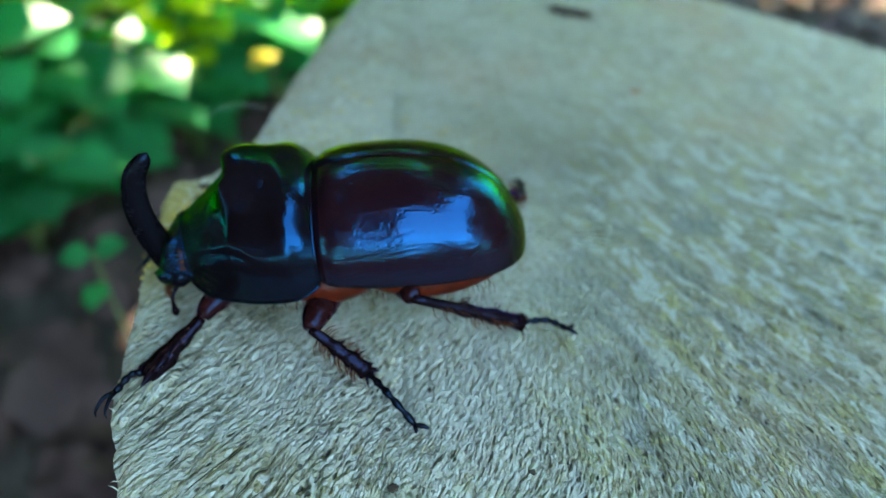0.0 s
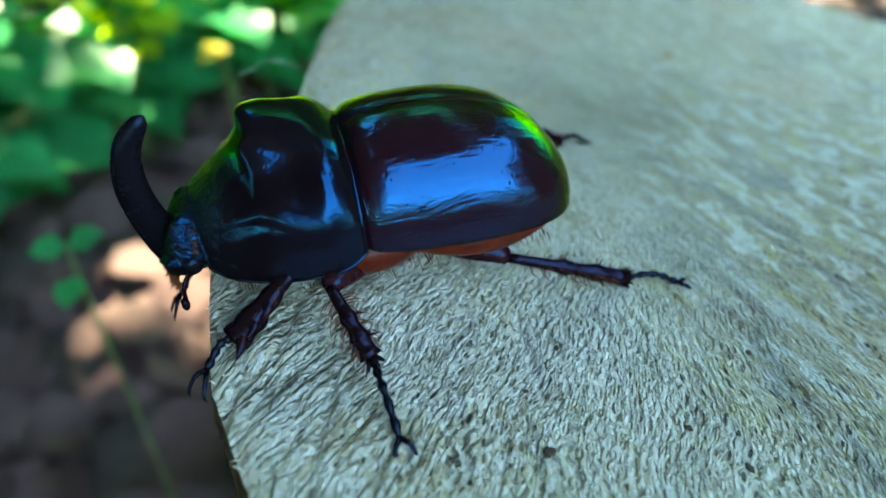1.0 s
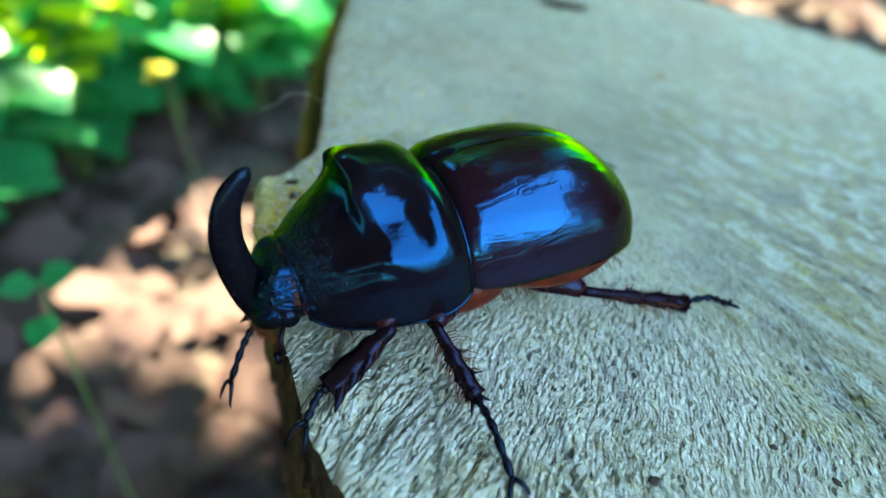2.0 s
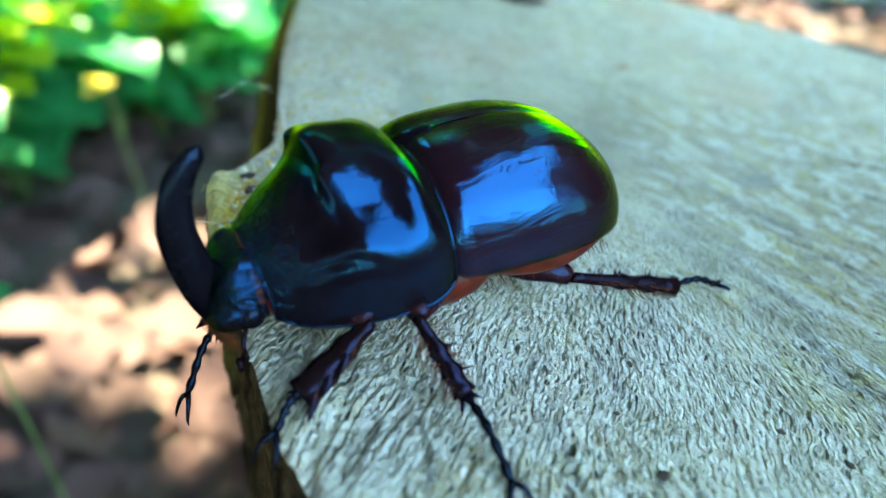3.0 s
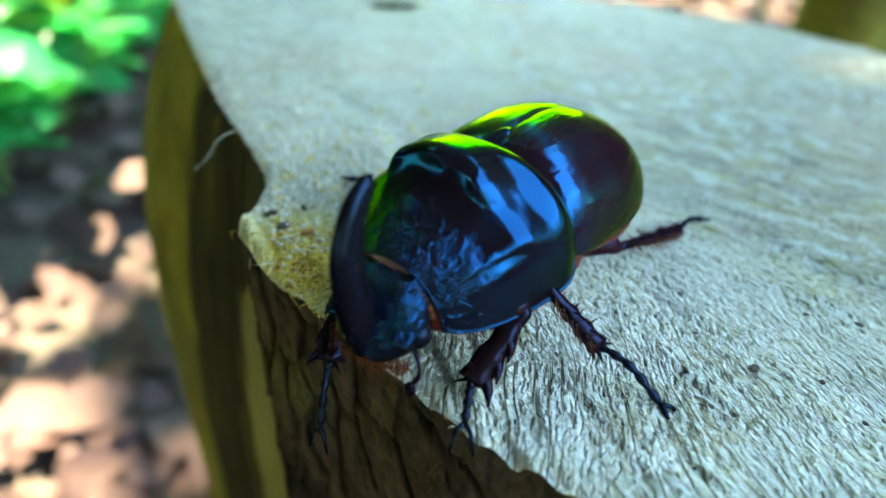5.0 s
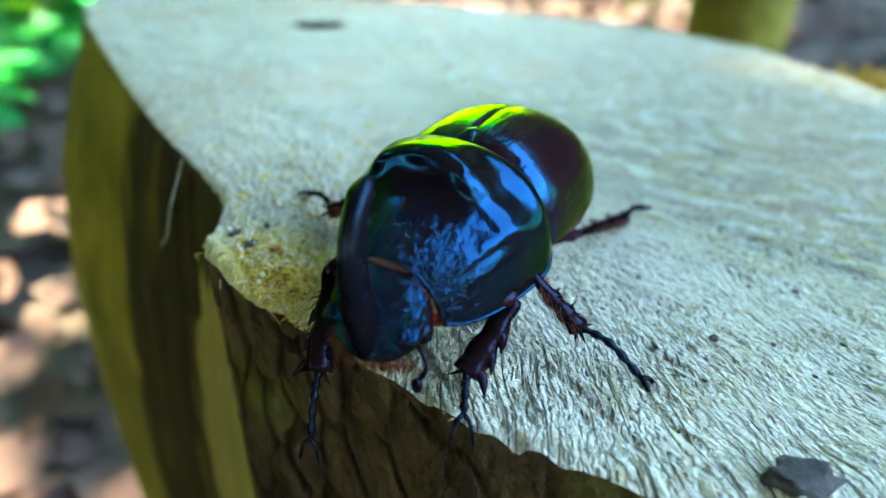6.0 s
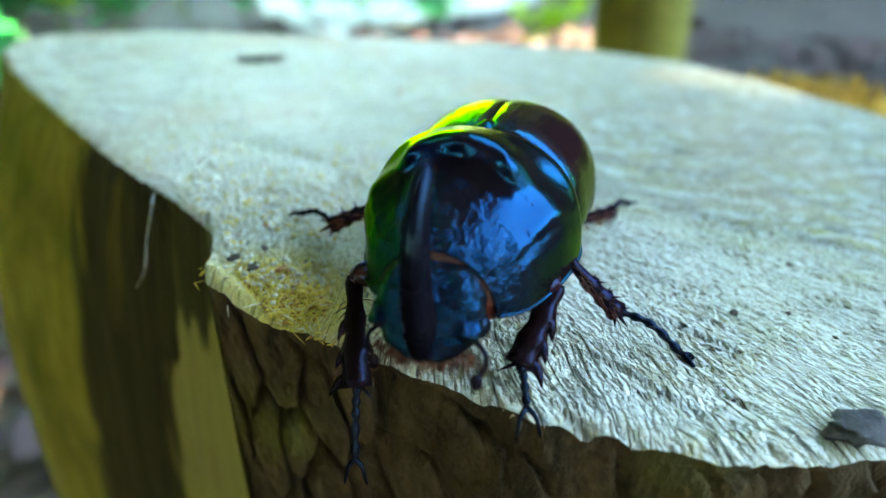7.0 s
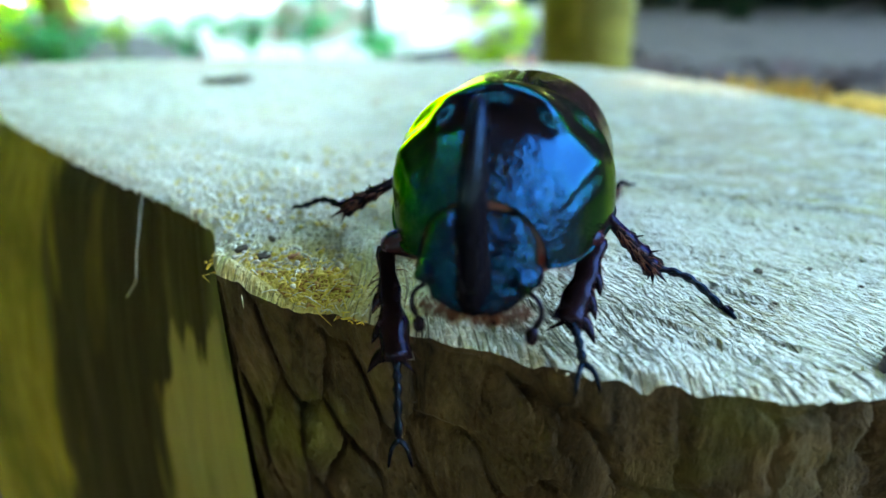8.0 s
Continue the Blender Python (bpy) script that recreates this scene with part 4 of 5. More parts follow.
def sawdust():
    """Coarse pale crumbs and splinters strewn over the cut behind the notch."""
    rng = random.Random(44)
    pale, tan = bmesh.new(), bmesh.new()
    while len(pale.verts) < 32000:
        x, y = -2.0 + rng.gauss(0, 1.1), 8.6 + rng.gauss(0, 1.3)
        edge = float(np.interp(y, [5.5, 7.4, 8.3, 9.3, 14.4], [-3.5, -3.7, -3.05, -2.95, -2.5]))
        if x < edge + 0.03 or y < 6.4 or (x > -2.6 and y < 7.0) or noise.noise(Vector((x * 1.6, y * 1.6, 2))) < -0.25:
            continue
        an, l = rng.uniform(0, 6.28), rng.uniform(0.025, 0.07) * (1.8 if rng.random() < 0.06 else 1.0)
        d = Vector((math.cos(an), math.sin(an), rng.uniform(-0.15, 0.35))) * l
        p = Vector((x, y, top_z(x, y) + rng.uniform(-0.03, 0.03)))
        w = rng.uniform(0.014, 0.036)
        tube([p, p + d * 0.5 + Vector((0, 0, 0.01)), p + d], [w * 0.7, w, w * 0.6], 5, tan if rng.random() < 0.16 else pale, 0.7)
    tagged(part("sawdust", pale, FIBRE_PALE), "coarse pale sawdust strewn over the cut face", "sawdust", kind="stuff")
    tagged(part("sawdust", tan, FIBRE), "golden brown sawdust crumbs on the cut face", "sawdust", kind="stuff")


sawdust()


def flake(name, x, y, size, material, label, category, seed, turn=0.0, lift=0.0, group=""):
    bm = blob((0, 0, 0), size, seed, 0.55, 3)
    for v in bm.verts:
        v.co.x += 0.25 * size[0] * noise.noise(v.co * 9 + Vector((seed, 0, 0)))
        v.co.z = max(-0.55 * size[2], min(0.5 * size[2], v.co.z)) + 0.35 * size[2] * noise.noise(v.co * 11)
    ob = part(name, bm, material)
    ob.matrix_basis = pose(x * CM, y * CM, (top_z(x, y) + size[2] * 0.6 + lift) * CM, 0, 0, turn)
    return tagged(ob, label, category, group)


flake("bark_chip", -1.46, 1.84, (0.27, 0.17, 0.10), CHIP, "dark grey flake of bark lying on the cut face", "bark chip", 4, -35)
flake("dark_knot", 3.1, 16.4, (0.62, 0.24, 0.09), CRUMB, "dark splinter lodged in the pale cut face", "knot", 7, -35, 0.0)
rng = random.Random(21)
for x, y, s, m, c in ((0.66, 10.34, 0.12, CRUMB, "dark"), (0.45, 10.62, 0.07, CRUMB, "dark"), (3.8, 11.95, 0.15, RUST, "rusty"), (-0.03, 4.28, 0.075, CRUMB, "dark"),
                      (-0.33, 3.17, 0.09, CRUMB, "dark"), (0.94, 3.42, 0.06, CRUMB, "dark"), (-0.43, 3.77, 0.05, CRUMB, "dark"), (1.32, 3.04, 0.07, CRUMB, "dark"),
                      (-0.04, 2.28, 0.06, CRUMB, "dark"), (-1.77, 2.71, 0.045, CRUMB, "dark"), (2.26, 6.25, 0.07, RUST, "rusty"), (-2.6, 8.0, 0.10, RUST, "rusty"),
                      (-2.95, 7.55, 0.09, CRUMB, "dark"), (-3.35, 7.55, 0.16, CRUMB, "dark"), (-3.30, 7.25, 0.14, CRUMB, "dark"), (-3.12, 7.02, 0.13, RUST, "rusty"), (0.1, 2.75, 0.06, CRUMB, "dark"), (-1.0, 2.9, 0.045, CRUMB, "dark"), (1.9, 4.3, 0.05, CRUMB, "dark")):
    s = s * 0.55
    flake("wood_crumb", x, y, (s, s * rng.uniform(0.5, 0.9), s * 0.45), m, c + " crumb of wood lying on the cut face", "crumb", rng.randint(0, 90), rng.uniform(0, 180), -0.01, "crumbs on the stump")


THREAD_ROOT = Vector((-2.98, 9.95, 40.36))


def build_thread():
    """A fine dry thread caught on the rim; modelled round its root."""
    way = [(0, 0, 0), (-0.11, -0.24, 0.18), (-0.31, -0.62, 0.40), (-0.46, -0.88, 0.46), (-0.56, -0.96, 0.40), (-0.78, -1.05, 0.34)]
    ob = part("plant_thread", tube(curve_points(way, 30), [0.0022] * 30, 5), THREAD)
    ob.location = THREAD_ROOT * CM
    return tagged(ob, "pale dry thread caught on the stump's rim", "thread")


THREAD_OB = build_thread()


# ---- ground, litter and undergrowth ----
def ground_z(x, y):
    """Height of the soil in metres."""
    r = math.hypot(x, y)
    return 0.05 * noise.noise(Vector((x * 0.6, y * 0.6, 0.3))) * min(1, r / 2) + 0.015 * noise.noise(Vector((x * 3, y * 3, 1.7)))


def build_ground():
    rings = [0.0] + [0.08 * 1.13**i for i in range(78)]
    n = 96
    verts, faces = [(0, 0, 0)], []
    for r in rings[1:]:
        for k in range(n):
            a = 2 * math.pi * k / n
            x, y = r * math.cos(a), r * math.sin(a)
            verts.append((x, y, ground_z(x, y) if r < 60 else 0.0))
    faces += [(0, 1 + k, 1 + (k + 1) % n) for k in range(n)]
    for j in range(len(rings) - 2):
        b0, b1 = 1 + j * n, 1 + (j + 1) * n
        faces += [(b0 + k, b1 + k, b1 + (k + 1) % n, b0 + (k + 1) % n) for k in range(n)]
    tagged(part("ground", (verts, faces), SOIL, scale=1.0), "brown woodland soil under dry leaf litter", "ground", kind="structure")


build_ground()


def leaf_soup(places, shape=0.45):
    """Folded leaf blades from rows of (x, y, z, length, heading, pitch, roll)."""
    verts, faces = [], []
    for x, y, z, l, h, p, r in places:
        m = Matrix.LocRotScale((x, y, z), Euler((p, r, h)), (l, l, l))
        b = len(verts)
        for v in ((0, 0, 0), (shape * 0.85, 0.33, 0.07), (shape * 0.62, 0.72, 0.05), (0, 1, -0.10), (-shape * 0.62, 0.72, 0.05), (-shape * 0.85, 0.33, 0.07), (0, 0.5, -0.02)):
            verts.append(tuple(m @ Vector(v)))
        faces += [(b, b + 1, b + 6), (b + 1, b + 2, b + 6), (b + 2, b + 3, b + 6), (b + 3, b + 4, b + 6), (b + 4, b + 5, b + 6), (b + 5, b, b + 6)]
    return verts, faces


def build_litter():
    rng = random.Random(12)
    rows = []
    while len(rows) < 9500:
        r, a = 2.6 * rng.random() ** 0.75, rng.uniform(0, 2 * math.pi)
        x, y = r * math.cos(a), r * math.sin(a)
        if -0.03 < x < 0.14 and 0 < y < 0.22:
            continue
        rows.append((x, y, ground_z(x, y) + rng.uniform(0.003, 0.022), rng.uniform(0.03, 0.085), rng.uniform(0, 6.28), rng.uniform(-0.5, 0.5), rng.uniform(-0.6, 0.6)))
    ob = part("leaf_litter", leaf_soup(rows), LITTER, scale=1.0)
    tagged(ob, "dry pinkish-brown fallen leaves covering the ground", "leaf litter", kind="stuff")


build_litter()


def make_plant(rng, height, spread, count, leaf, material):
    """A low leafy plant: several thin stems, leaves in a mound."""
    stems = bmesh.new()
    rows = []
    for s in range(max(3, count // 6)):
        a = rng.uniform(0, 6.28)
        tip = Vector((spread * rng.uniform(0.2, 1) * math.cos(a), spread * rng.uniform(0.2, 1) * math.sin(a), height * rng.uniform(0.55, 1.0)))
        pts = [Vector((0, 0, 0)), Vector((tip.x * 0.3, tip.y * 0.3, tip.z * 0.6)), tip]
        cp = curve_points(pts, 8)
        tube(cp, [0.0022 - 0.0002 * i for i in range(8)], 5, stems)
        for g in range(6):
            p = cp[rng.randint(3, 7)]
            rows.append((p.x, p.y, p.z, leaf * rng.uniform(0.6, 1.2), rng.uniform(0, 6.28), rng.uniform(-0.45, 0.2), rng.uniform(-0.35, 0.35)))
    plant = new("undergrowth_plant")
    part("stem", stems, STEM, plant, scale=1.0)
    tagged(part("leaf_mound", leaf_soup(rows, 0.52), material, plant, scale=1.0), kind="stuff")
    return tagged(plant, "low green broad-leaved woodland plant growing in leaf litter", "plant", "undergrowth")


def build_plants():
    rng = random.Random(31)
    kinds = [make_plant(rng, h, s, c, l, m) for h, s, c, l, m in
             ((0.30, 0.17, 42, 0.085, GREEN), (0.24, 0.19, 40, 0.095, GREEN), (0.34, 0.18, 42, 0.075, LIME), (0.27, 0.16, 42, 0.08, GREEN))]
    spots = []
    edge = [(-1.6, 0.1), (-0.62, 0.50), (-0.42, 0.60), (-0.27, 0.72), (-0.16, 0.82), (-0.03, 1.10), (0.08, 1.45), (0.3, 1.75), (0.9, 2.6), (1.6, 3.4)]
    while len(spots) < 150:
        x = rng.uniform(-1.5, 0.6) if rng.random() < 0.8 else rng.uniform(0.3, 1.4)
        y = float(np.interp(x, [e[0] for e in edge], [e[1] for e in edge])) + 1.6 * rng.random() ** 1.8
        spots.append((x if x < 0.3 else x * 0.7, y))
    spots += [(-0.25, 0.90), (-0.15, 1.0), (-0.06, 1.14), (-0.3, 1.05), (-0.1, 1.3), (-0.2, 1.2)]
    spots += [(1.05, 2.75), (1.2, 2.85), (1.3, 2.6), (1.5, 2.45), (1.62, 2.2), (1.0, 3.1), (0.8, 2.5), (0.95, 2.4), (1.75, 2.0), (1.72, 1.62), (1.5, 0.95)]
    spots += [(-0.56, 0.62), (-0.46, 0.55), (-0.58, 0.46)]
    used = set()
    for i, (x, y) in enumerate(spots):
        if any(math.hypot(x - a, y - b) < 0.13 for a, b in ((-0.31, 0.68), (-0.25, 0.79), (-0.12, 0.87))):
            y += 0.16
        k = i % len(kinds)
        m = pose(x, y, ground_z(x, y), 0, 0, rng.uniform(0, 360))
        if k in used:
            copy_thing(kinds[k], m)
        else:
            kinds[k].matrix_basis = m
            used.add(k)
    # one yellowed leaf on its stalk, and a small seedling close by
    p = new("yellow_plant")
    part("stem", tube(curve_points([(-0.20, 0.72, 0), (-0.21, 0.72, 0.1), (-0.208, 0.70, 0.185)], 8), [0.0016] * 8, 5), STEM, p, scale=1.0)
    part("leaf", leaf_soup([(-0.208, 0.69, 0.185, 0.032, 0.6, 0.2, 0.2), (-0.215, 0.70, 0.18, 0.022, 2.6, 0.1, 0.1)], 0.55), YELLOW, p, "yellowed leaf", scale=1.0)
    tagged(p, "small plant with a yellowed leaf among green undergrowth", "plant")
    p = new("seedling")
    part("stem", tube(curve_points([(-0.118, 0.165, 0), (-0.115, 0.16, 0.18), (-0.112, 0.155, 0.328)], 8), [0.0006] * 8, 5), STEM, p, scale=1.0)
    for row in ((-0.112, 0.155, 0.328, 0.0105, 5.2, 0.2, 0.2), (-0.112, 0.155, 0.328, 0.010, 1.9, 0.1, -0.3), (-0.113, 0.156, 0.316, 0.011, 2.9, -0.4, 0.1)):
        part("leaf", leaf_soup([row], 0.60), GREEN, p, scale=1.0)
    tagged(p, "small green three-leaved seedling beside the stump", "seedling")


build_plants()


# ---- trees: trunks, limbs and the canopy with its gaps ----
DAPPLES = [  # sunlit patches: x, y, height of the surface, radius in metres
    (-0.267, 0.62, 0, 0.070), (-0.168, 0.449, 0, 0.065), (-0.20, 0.729, 0, 0.065), (-0.139, 0.368, 0, 0.045), (-0.08, 0.806, 0, 0.07), (-0.22, 0.52, 0, 0.055), (-0.30, 0.44, 0, 0.04),
    (-0.128, 1.0, 0, 0.06), (-0.35, 1.15, 0.2, 0.08), (-0.62, 1.3, 0.25, 0.10), (-0.1, 1.5, 0.2, 0.1), (-0.45, 0.9, 0.25, 0.05), (-0.15, 1.2, 0.25, 0.06),
]


PINHOLES = [(0.140, 0.080, 0.39, 0.010)]


for _i in range(26):
    DAPPLES.append((random.uniform(-0.95, 0.25), random.uniform(0.85, 2.1), 0.24, random.uniform(0.03, 0.09)))


def open_sky(q):
    """True on the open side of the clearing, as seen from the stump."""
    up = q - Vector((0, 0, 0.4))
    az, el = math.degrees(math.atan2(up.y, up.x)), math.degrees(math.atan2(up.z, math.hypot(up.x, up.y)))
    wob = 5 * noise.noise(q * 0.9)
    return (-88 + wob < az < -41 + wob and 21 < el < 60 + wob) or (44 < az < 72 and el < 7)


def shades(q, size, turn, hole):
    """True where the midrib of a leaf at q crosses the sunbeam through a small gap in the canopy."""
    x, y, z, r = hole
    along = turn @ Vector((0, size, 0))
    along -= SUN_TO * along.dot(SUN_TO)
    rel = Vector((x, y, z)) - q
    rel -= SUN_TO * rel.dot(SUN_TO)
    way = max(0.0, min(1.0, rel.dot(along) / max(1e-9, along.length_squared)))
    return (rel - along * way).length < r + 0.05 * size


def crown_leaves(rng, center, radius, count, leaf):
    rows = []
    while len(rows) < count:
        v = Vector((rng.gauss(0, 1), rng.gauss(0, 1), rng.gauss(0, 1))).normalized()
        q = Vector(center) + Vector((v.x * radius[0], v.y * radius[1], v.z * radius[2])) * rng.uniform(0.35, 1.0) ** 0.6
        size, head, pitch, roll, keep = leaf * rng.uniform(0.7, 1.3), rng.uniform(0, 6.28), rng.uniform(-0.9, 0.6), rng.uniform(-0.8, 0.8), rng.random()
        lump = noise.noise(q * 1.3)
        if lump < -0.25 and count < 7000 and keep < 0.8:
            continue
        if open_sky(q):
            continue
        k = (q.z - 0.25) / SUN_TO.z
        px, py = q.x - SUN_TO.x * k, q.y - SUN_TO.y * k
        if -1.5 < px < 0.35 and 0.78 + 0.5 * max(0, px) < py < 2.3 and noise.noise(Vector((px * 5, py * 5, 0))) > -0.14:
            continue
        gap = False
        for x, y, z, r in DAPPLES:
            rel = q - Vector((x, y, z))
            if (rel - SUN_TO * rel.dot(SUN_TO)).length < r + leaf * 0.45:
                gap = True
                break
        if not gap and any(shades(q, size, Euler((pitch, roll, head)).to_matrix(), h) for h in PINHOLES):
            gap = True
        if gap or q.z < 1.2:
            continue
        rows.append((q.x, q.y, q.z, size, head, pitch, roll))
    return rows


def build_tree(seed, foot, height, girth, crown, radius, count, leaf, trunk_mat, label, foliage=None):
    rng = random.Random(seed)
    tree = new("tree")
    x, y = foot
    lean = Vector((crown[0] - x, crown[1] - y, 0)) * 0.35
    pts = curve_points([(x, y, -0.1), (x + lean.x * 0.1, y + lean.y * 0.1, height * 0.3), (x + lean.x * 0.5, y + lean.y * 0.5, height * 0.7), (x + lean.x, y + lean.y, height)], 24)
    bm = tube(pts, [girth * (1.25 if i == 0 else 1.0) * (1 - 0.6 * i / 23) for i in range(24)], 20)
    for v in bm.verts:
        v.co += 0.10 * girth * noise.noise_vector(v.co * Vector((9, 9, 2.5)) * (0.1 / max(girth, 0.03)))
    part("trunk", bm, trunk_mat, tree, scale=1.0)
    for j in range(7):
        a = pts[12 + j + rng.randint(0, 3)]
        e = Vector(crown) + Vector((rng.uniform(-0.8, 0.8) * radius[0], rng.uniform(-0.8, 0.8) * radius[1], rng.uniform(-0.4, 0.5) * radius[2]))
        if open_sky(e) or open_sky(a.lerp(e, 0.5)):
            continue
        part("limb", tube(curve_points([a, a.lerp(e, 0.5) + Vector((0, 0, 0.15)), e], 10), [girth * 0.35 * (1 - 0.085 * i) for i in range(10)], 8), trunk_mat, tree, scale=1.0)
    tagged(part("crown", leaf_soup(crown_leaves(rng, crown, radius, count, leaf)), foliage or CANOPY, tree, "green leaves with gaps", scale=1.0), kind="stuff")
    return tagged(tree, label, "tree", "trees round the clearing")


# Crowns stay out of view, added to shade the stump and mirror in the shell.
SLIM = "slim tree with mossy olive bark behind the stump"
TALL = "woodland tree with grey bark, its spreading crown added out of view to block light"
build_tree(1, (0.53, 0.265), 4.2, 0.046, (-1.1, 1.9, 4.4), (2.1, 1.9, 0.7), 18000, 0.11, TRUNK, SLIM)
build_tree(2, (-3.4, 2.6), 4.4, 0.12, (-3.0, 1.4, 4.0), (1.9, 2.6, 1.4), 8500, 0.17, PALE_TRUNK, TALL, DARKLEAF)
build_tree(3, (-2.8, -1.9), 4.2, 0.12, (-2.4, -1.6, 3.3), (2.0, 2.2, 2.0), 10500, 0.17, PALE_TRUNK, TALL, DARKLEAF)
build_tree(4, (-1.3, -2.3), 4.4, 0.11, (0.5, -0.7, 4.6), (1.9, 1.7, 0.5), 7500, 0.15, PALE_TRUNK, TALL, DARKLEAF)
build_tree(11, (-0.6, -4.6), 4.4, 0.11, (-0.4, -3.6, 4.2), (2.0, 1.9, 0.9), 3800, 0.17, PALE_TRUNK, TALL, DARKLEAF)
build_tree(5, (3.4, 2.2), 4.6, 0.10, (1.7, 1.6, 4.5), (1.8, 1.7, 0.6), 3600, 0.17, PALE_TRUNK, TALL)
build_tree(8, (4.6, 3.4), 4.6, 0.09, (2.3, 2.8, 4.4), (1.6, 0.9, 0.5), 2600, 0.17, PALE_TRUNK, TALL)
build_tree(6, (-0.9, 4.8), 4.6, 0.11, (-0.9, 5.2, 3.2), (2.9, 0.9, 2.8), 7000, 0.17, TRUNK, "tree with mossy bark and a low leafy crown", LIME)
build_tree(13, (2.0, 4.6), 4.6, 0.10, (1.6, 4.2, 3.4), (1.9, 0.9, 2.2), 5200, 0.17, TRUNK, "tree with mossy bark and a low leafy crown", LIME)
build_tree(14, (5.0, 2.4), 4.6, 0.10, (4.2, 2.3, 2.7), (1.0, 1.7, 1.7), 3600, 0.17, PALE_TRUNK, TALL, DARKLEAF)
build_tree(15, (-0.4, 7.0), 6.0, 0.12, (-0.3, 6.8, 5.6), (3.4, 0.9, 2.2), 5200, 0.2, TRUNK, "tree with mossy bark and a low leafy crown", LIME)
build_tree(9, (-4.4, 5.0), 4.6, 0.12, (-3.8, 4.8, 4.4), (2.4, 2.0, 0.8), 3800, 0.17, PALE_TRUNK, TALL)


def build_thicket():
    """Dense shrubs added to close the clearing all round; the dark ones block sky light."""
    rng = random.Random(77)
    def shrub(material, label):
        ob = new("shrub")
        stems = bmesh.new()
        for j in range(9):
            a = rng.uniform(0, 6.28)
            tip = Vector((1.2 * math.cos(a), 1.2 * math.sin(a), rng.uniform(2.2, 5.0)))
            tube(curve_points([Vector((0, 0, -0.1)), tip * 0.5 + Vector((0, 0, 0.3)), tip], 8), [0.05 - 0.005 * i for i in range(8)], 6, stems)
        part("stem", stems, PALE_TRUNK, ob, scale=1.0)
        rows = []
        for j in range(3800):
            v = Vector((rng.gauss(0, 1), rng.gauss(0, 1), rng.gauss(0, 1))).normalized() * rng.uniform(0.45, 1.0)
            q = Vector((v.x * 2.3, v.y * 2.3, 3.0 + v.z * 3.2))
            if q.z < 0.03 or noise.noise(q * 1.1) < -0.3:
                continue
            rows.append((q.x, q.y, q.z, rng.uniform(0.18, 0.34), rng.uniform(0, 6.28), rng.uniform(-0.9, 0.6), rng.uniform(-0.8, 0.8)))
        tagged(part("foliage", leaf_soup(rows), material, ob, scale=1.0), kind="stuff")
        return tagged(ob, label, "shrub", "shrubs round the clearing")
    dark = shrub(DARKLEAF, "dark shrub added at the edge of the clearing to block sky light")
    light = shrub(LIME, "leafy green shrub at the edge of the clearing")
    first = {id(dark): True, id(light): True}
    for j in range(20):
        a = 18.0 * j + rng.uniform(-4, 4)
        r = rng.uniform(6.6, 7.6)
        if 26 < a < 80:
            r = rng.uniform(12, 13.5)
        elif 135 < a < 262:
            r = rng.uniform(5.2, 6.0)
        elif 258 < a < 280:
            r = rng.uniform(9.0, 9.6)
        kind = dark if 158 < a < 345 or a < 40 else light
        low = -3.6 if r > 11 else (-3.6 if 260 < a < 334 else 0.0)
        m = pose(r * math.cos(radians(a)), r * math.sin(radians(a)), low, 0, 0, rng.uniform(0, 360))
        if first.pop(id(kind), None):
            kind.matrix_basis = m
        else:
            copy_thing(kind, m)
    for x, y in ((0.6, 6.0), (-0.9, 6.1), (-2.4, 5.6), (-3.7, 4.4), (1.9, 6.4)):
        copy_thing(light, pose(x, y, -0.3, 0, 0, 70 * x))
    for x, y in ((5.6, 1.3), (5.9, 0.1)):
        copy_thing(dark, pose(x, y, -3.0, 0, 0, 40 * x))


build_thicket()


def build_glare_ground():
    """Pale strip of ground beyond the trees; sun glare is put into its colour."""
    rows, cols = 40, 16
    verts, faces = [], []
    for i in range(rows):
        u = i / (rows - 1)
        cx, cy = 3.2 + 1.2 * math.sin(u * 2.2), 1.55 + 9.0 * u
        for j in range(cols):
            v = j / (cols - 1) - 0.5
            wob = 0.25 * noise.noise(Vector((u * 9, v * 3, 4)))
            x, y = cx + v * 3.4 + wob, cy + 0.3 * noise.noise(Vector((v * 5, u * 6, 9))) - 0.5 * v
            verts.append((x, y, ground_z(x, y) + 0.012))
    faces = [(i * cols + j, i * cols + j + 1, (i + 1) * cols + j + 1, (i + 1) * cols + j) for i in range(rows - 1) for j in range(cols - 1)]
    tagged(part("path", (verts, faces), GLARE_GROUND, scale=1.0), "pale strip of woodland ground, its colour lightened to stand for sun glare", "path", kind="structure")
    bm = blob((2.42, 2.62, 0.02), (0.27, 0.22, 0.20), 5, 0.5, 4)
    for v in bm.verts:
        v.co += 0.02 * noise.noise_vector(v.co * 12)
    tagged(part("earth_mound", bm, EARTH, scale=1.0), "rounded beige mound of earth beside the pale strip of ground", "mound")


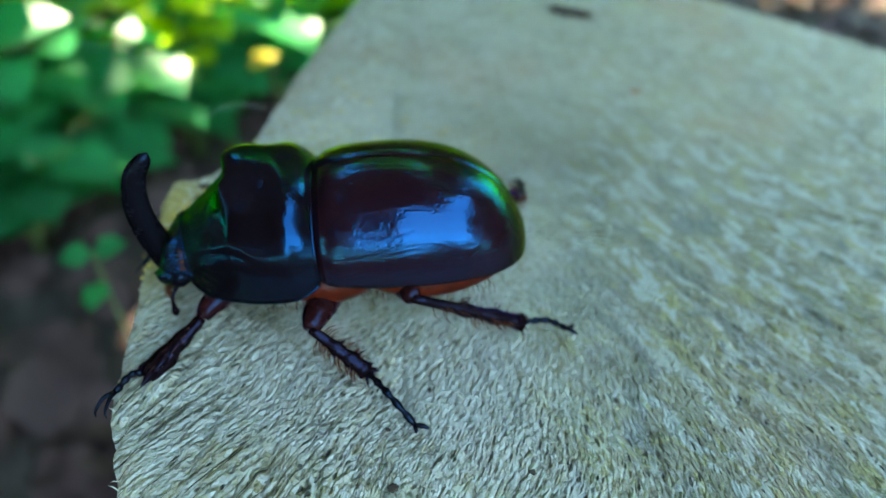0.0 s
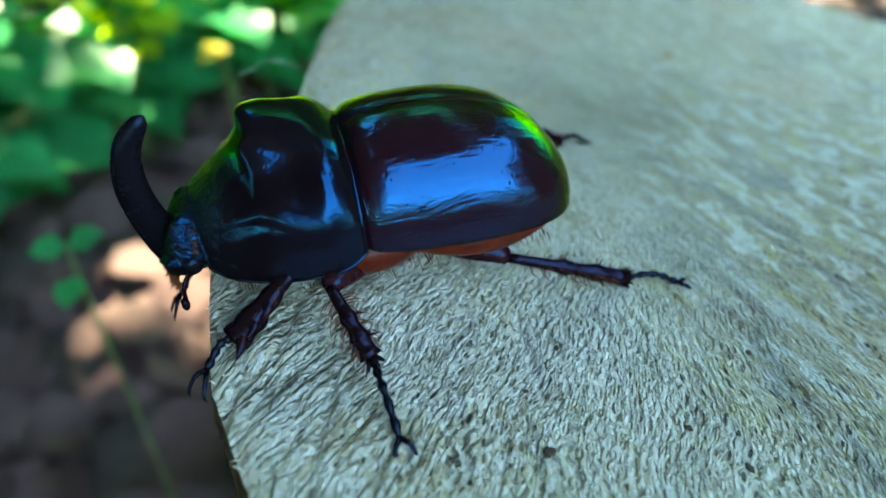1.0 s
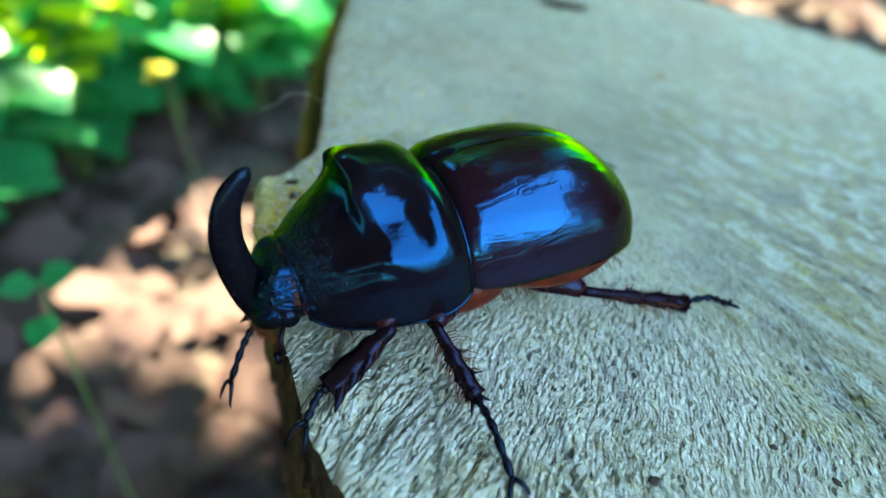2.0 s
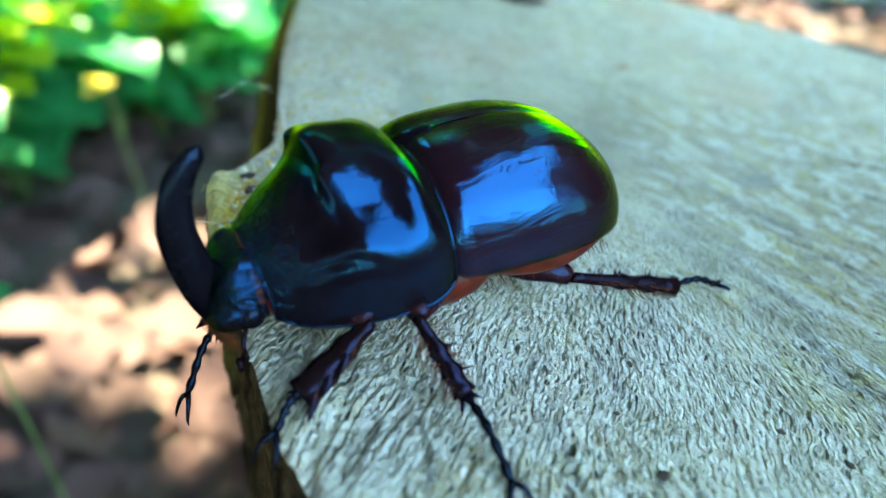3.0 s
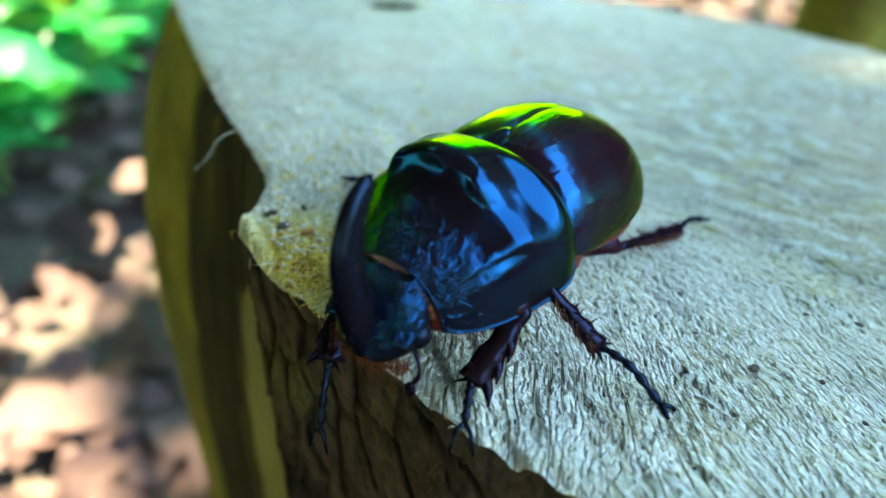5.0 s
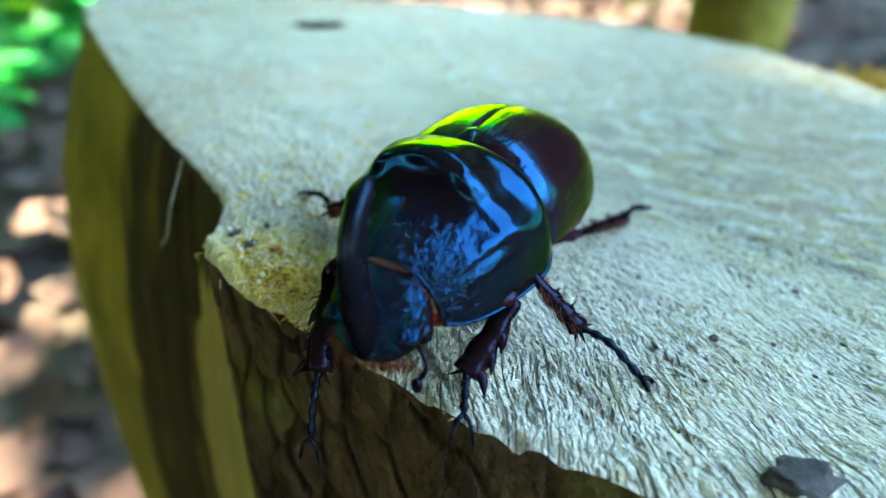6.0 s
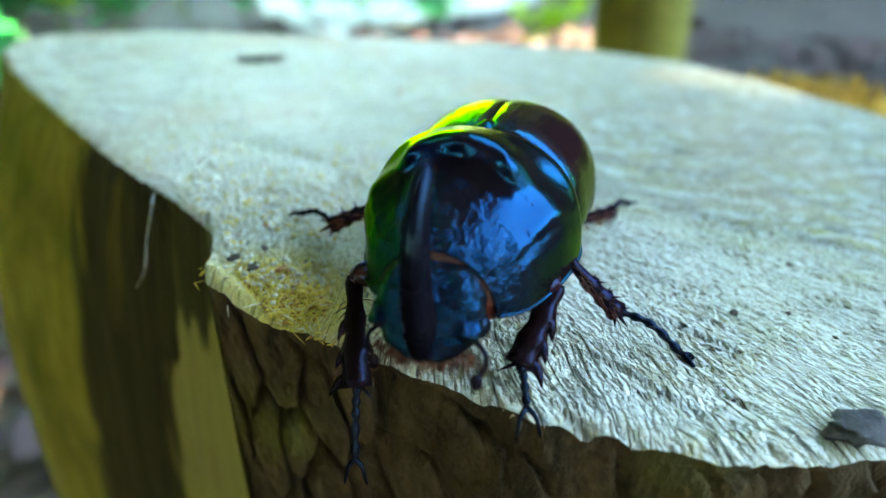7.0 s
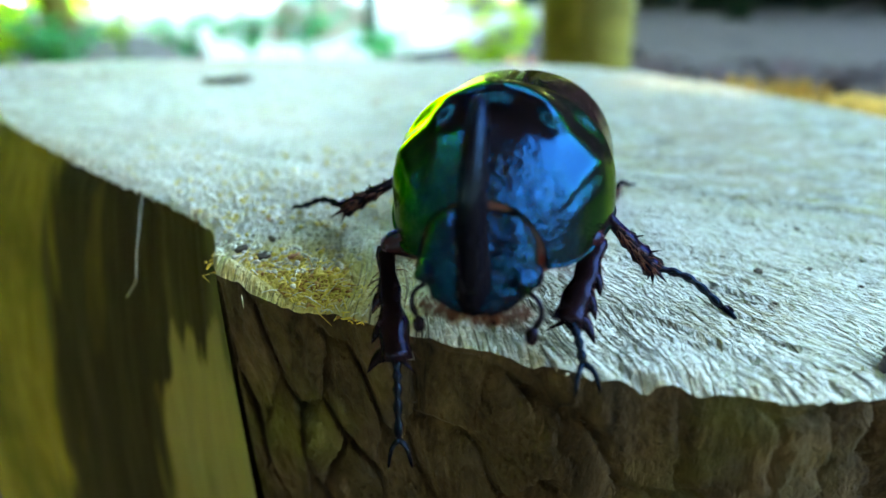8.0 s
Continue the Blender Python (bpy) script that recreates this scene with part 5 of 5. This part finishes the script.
build_glare_ground()
# a slender tree stands in for a thin upright post; its crown is added
build_tree(12, (2.52, 2.34), 2.6, 0.032, (2.5, 2.5, 2.9), (0.5, 0.5, 0.5), 320, 0.10, DARK_TRUNK, "dark greenish upright post beside the pale ground, built as a slender tree")


# ---- movement ----
def align(a, b):
    return a.rotation_difference(b).to_matrix().to_4x4()


def motions():
    root = Matrix.Translation(THREAD_ROOT * CM)
    swing = align(Vector((-1.0, -1.5, 0.6)), Vector((-0.55, -0.35, -0.75)))
    walk(THREAD_OB, [(0.0, root), (4.7, root), (5.8, root @ swing), (8.0, root @ swing)])
    walk(BEETLE, [(row[0], beetle_pose(row)) for row in BEETLE_ROWS])
    times = [0.0, 0.2, 0.3, 0.5, 0.7, 1.0, 1.2, 1.5, 3.0, 4.0, 4.5, 6.0, 7.0, 8.0]
    cols = [row[0] for row in BEETLE_ROWS]
    for spec, leg, lower, coxa, k, c in LEG_SET:
        rows_leg, rows_low = [], []
        stand = list(spec["stand"])
        for t in times:
            row = [t] + [float(np.interp(t, cols, [r[i] for r in BEETLE_ROWS])) for i in range(1, 7)]
            target = Vector(spec["claw"])
            if stand:
                target = Vector([float(np.interp(t, [s[0] for s in stand] + [9.0], [s[1][i] for s in stand] + [spec["claw"][i] if stand[-1][0] > 1 else stand[-1][1][i]])) for i in range(3)])
            goal = beetle_pose(row).inverted() @ (target * CM) / CM - coxa
            low = c
            l1, l2 = k.length, low.length
            dist = min(max(goal.length, abs(l1 - l2) + 0.01), l1 + l2 - 0.005)
            g = goal.normalized()
            bend = k - g * k.dot(g)
            bend = bend.normalized() if bend.length > 1e-4 else Vector((0, 0, 1))
            along = (l1 * l1 - l2 * l2 + dist * dist) / (2 * dist)
            off = math.sqrt(max(0.0, l1 * l1 - along * along))
            knee = g * along + bend * off
            turn = align(k, knee)
            rows_leg.append((t, Matrix.Translation(coxa * CM) @ turn))
            want = turn.inverted() @ (g * dist - knee)
            rows_low.append((t, Matrix.Translation(k * CM) @ align(low, want)))
        walk(leg, rows_leg)
        for ob in lower:
            walk(ob, rows_low)


motions()
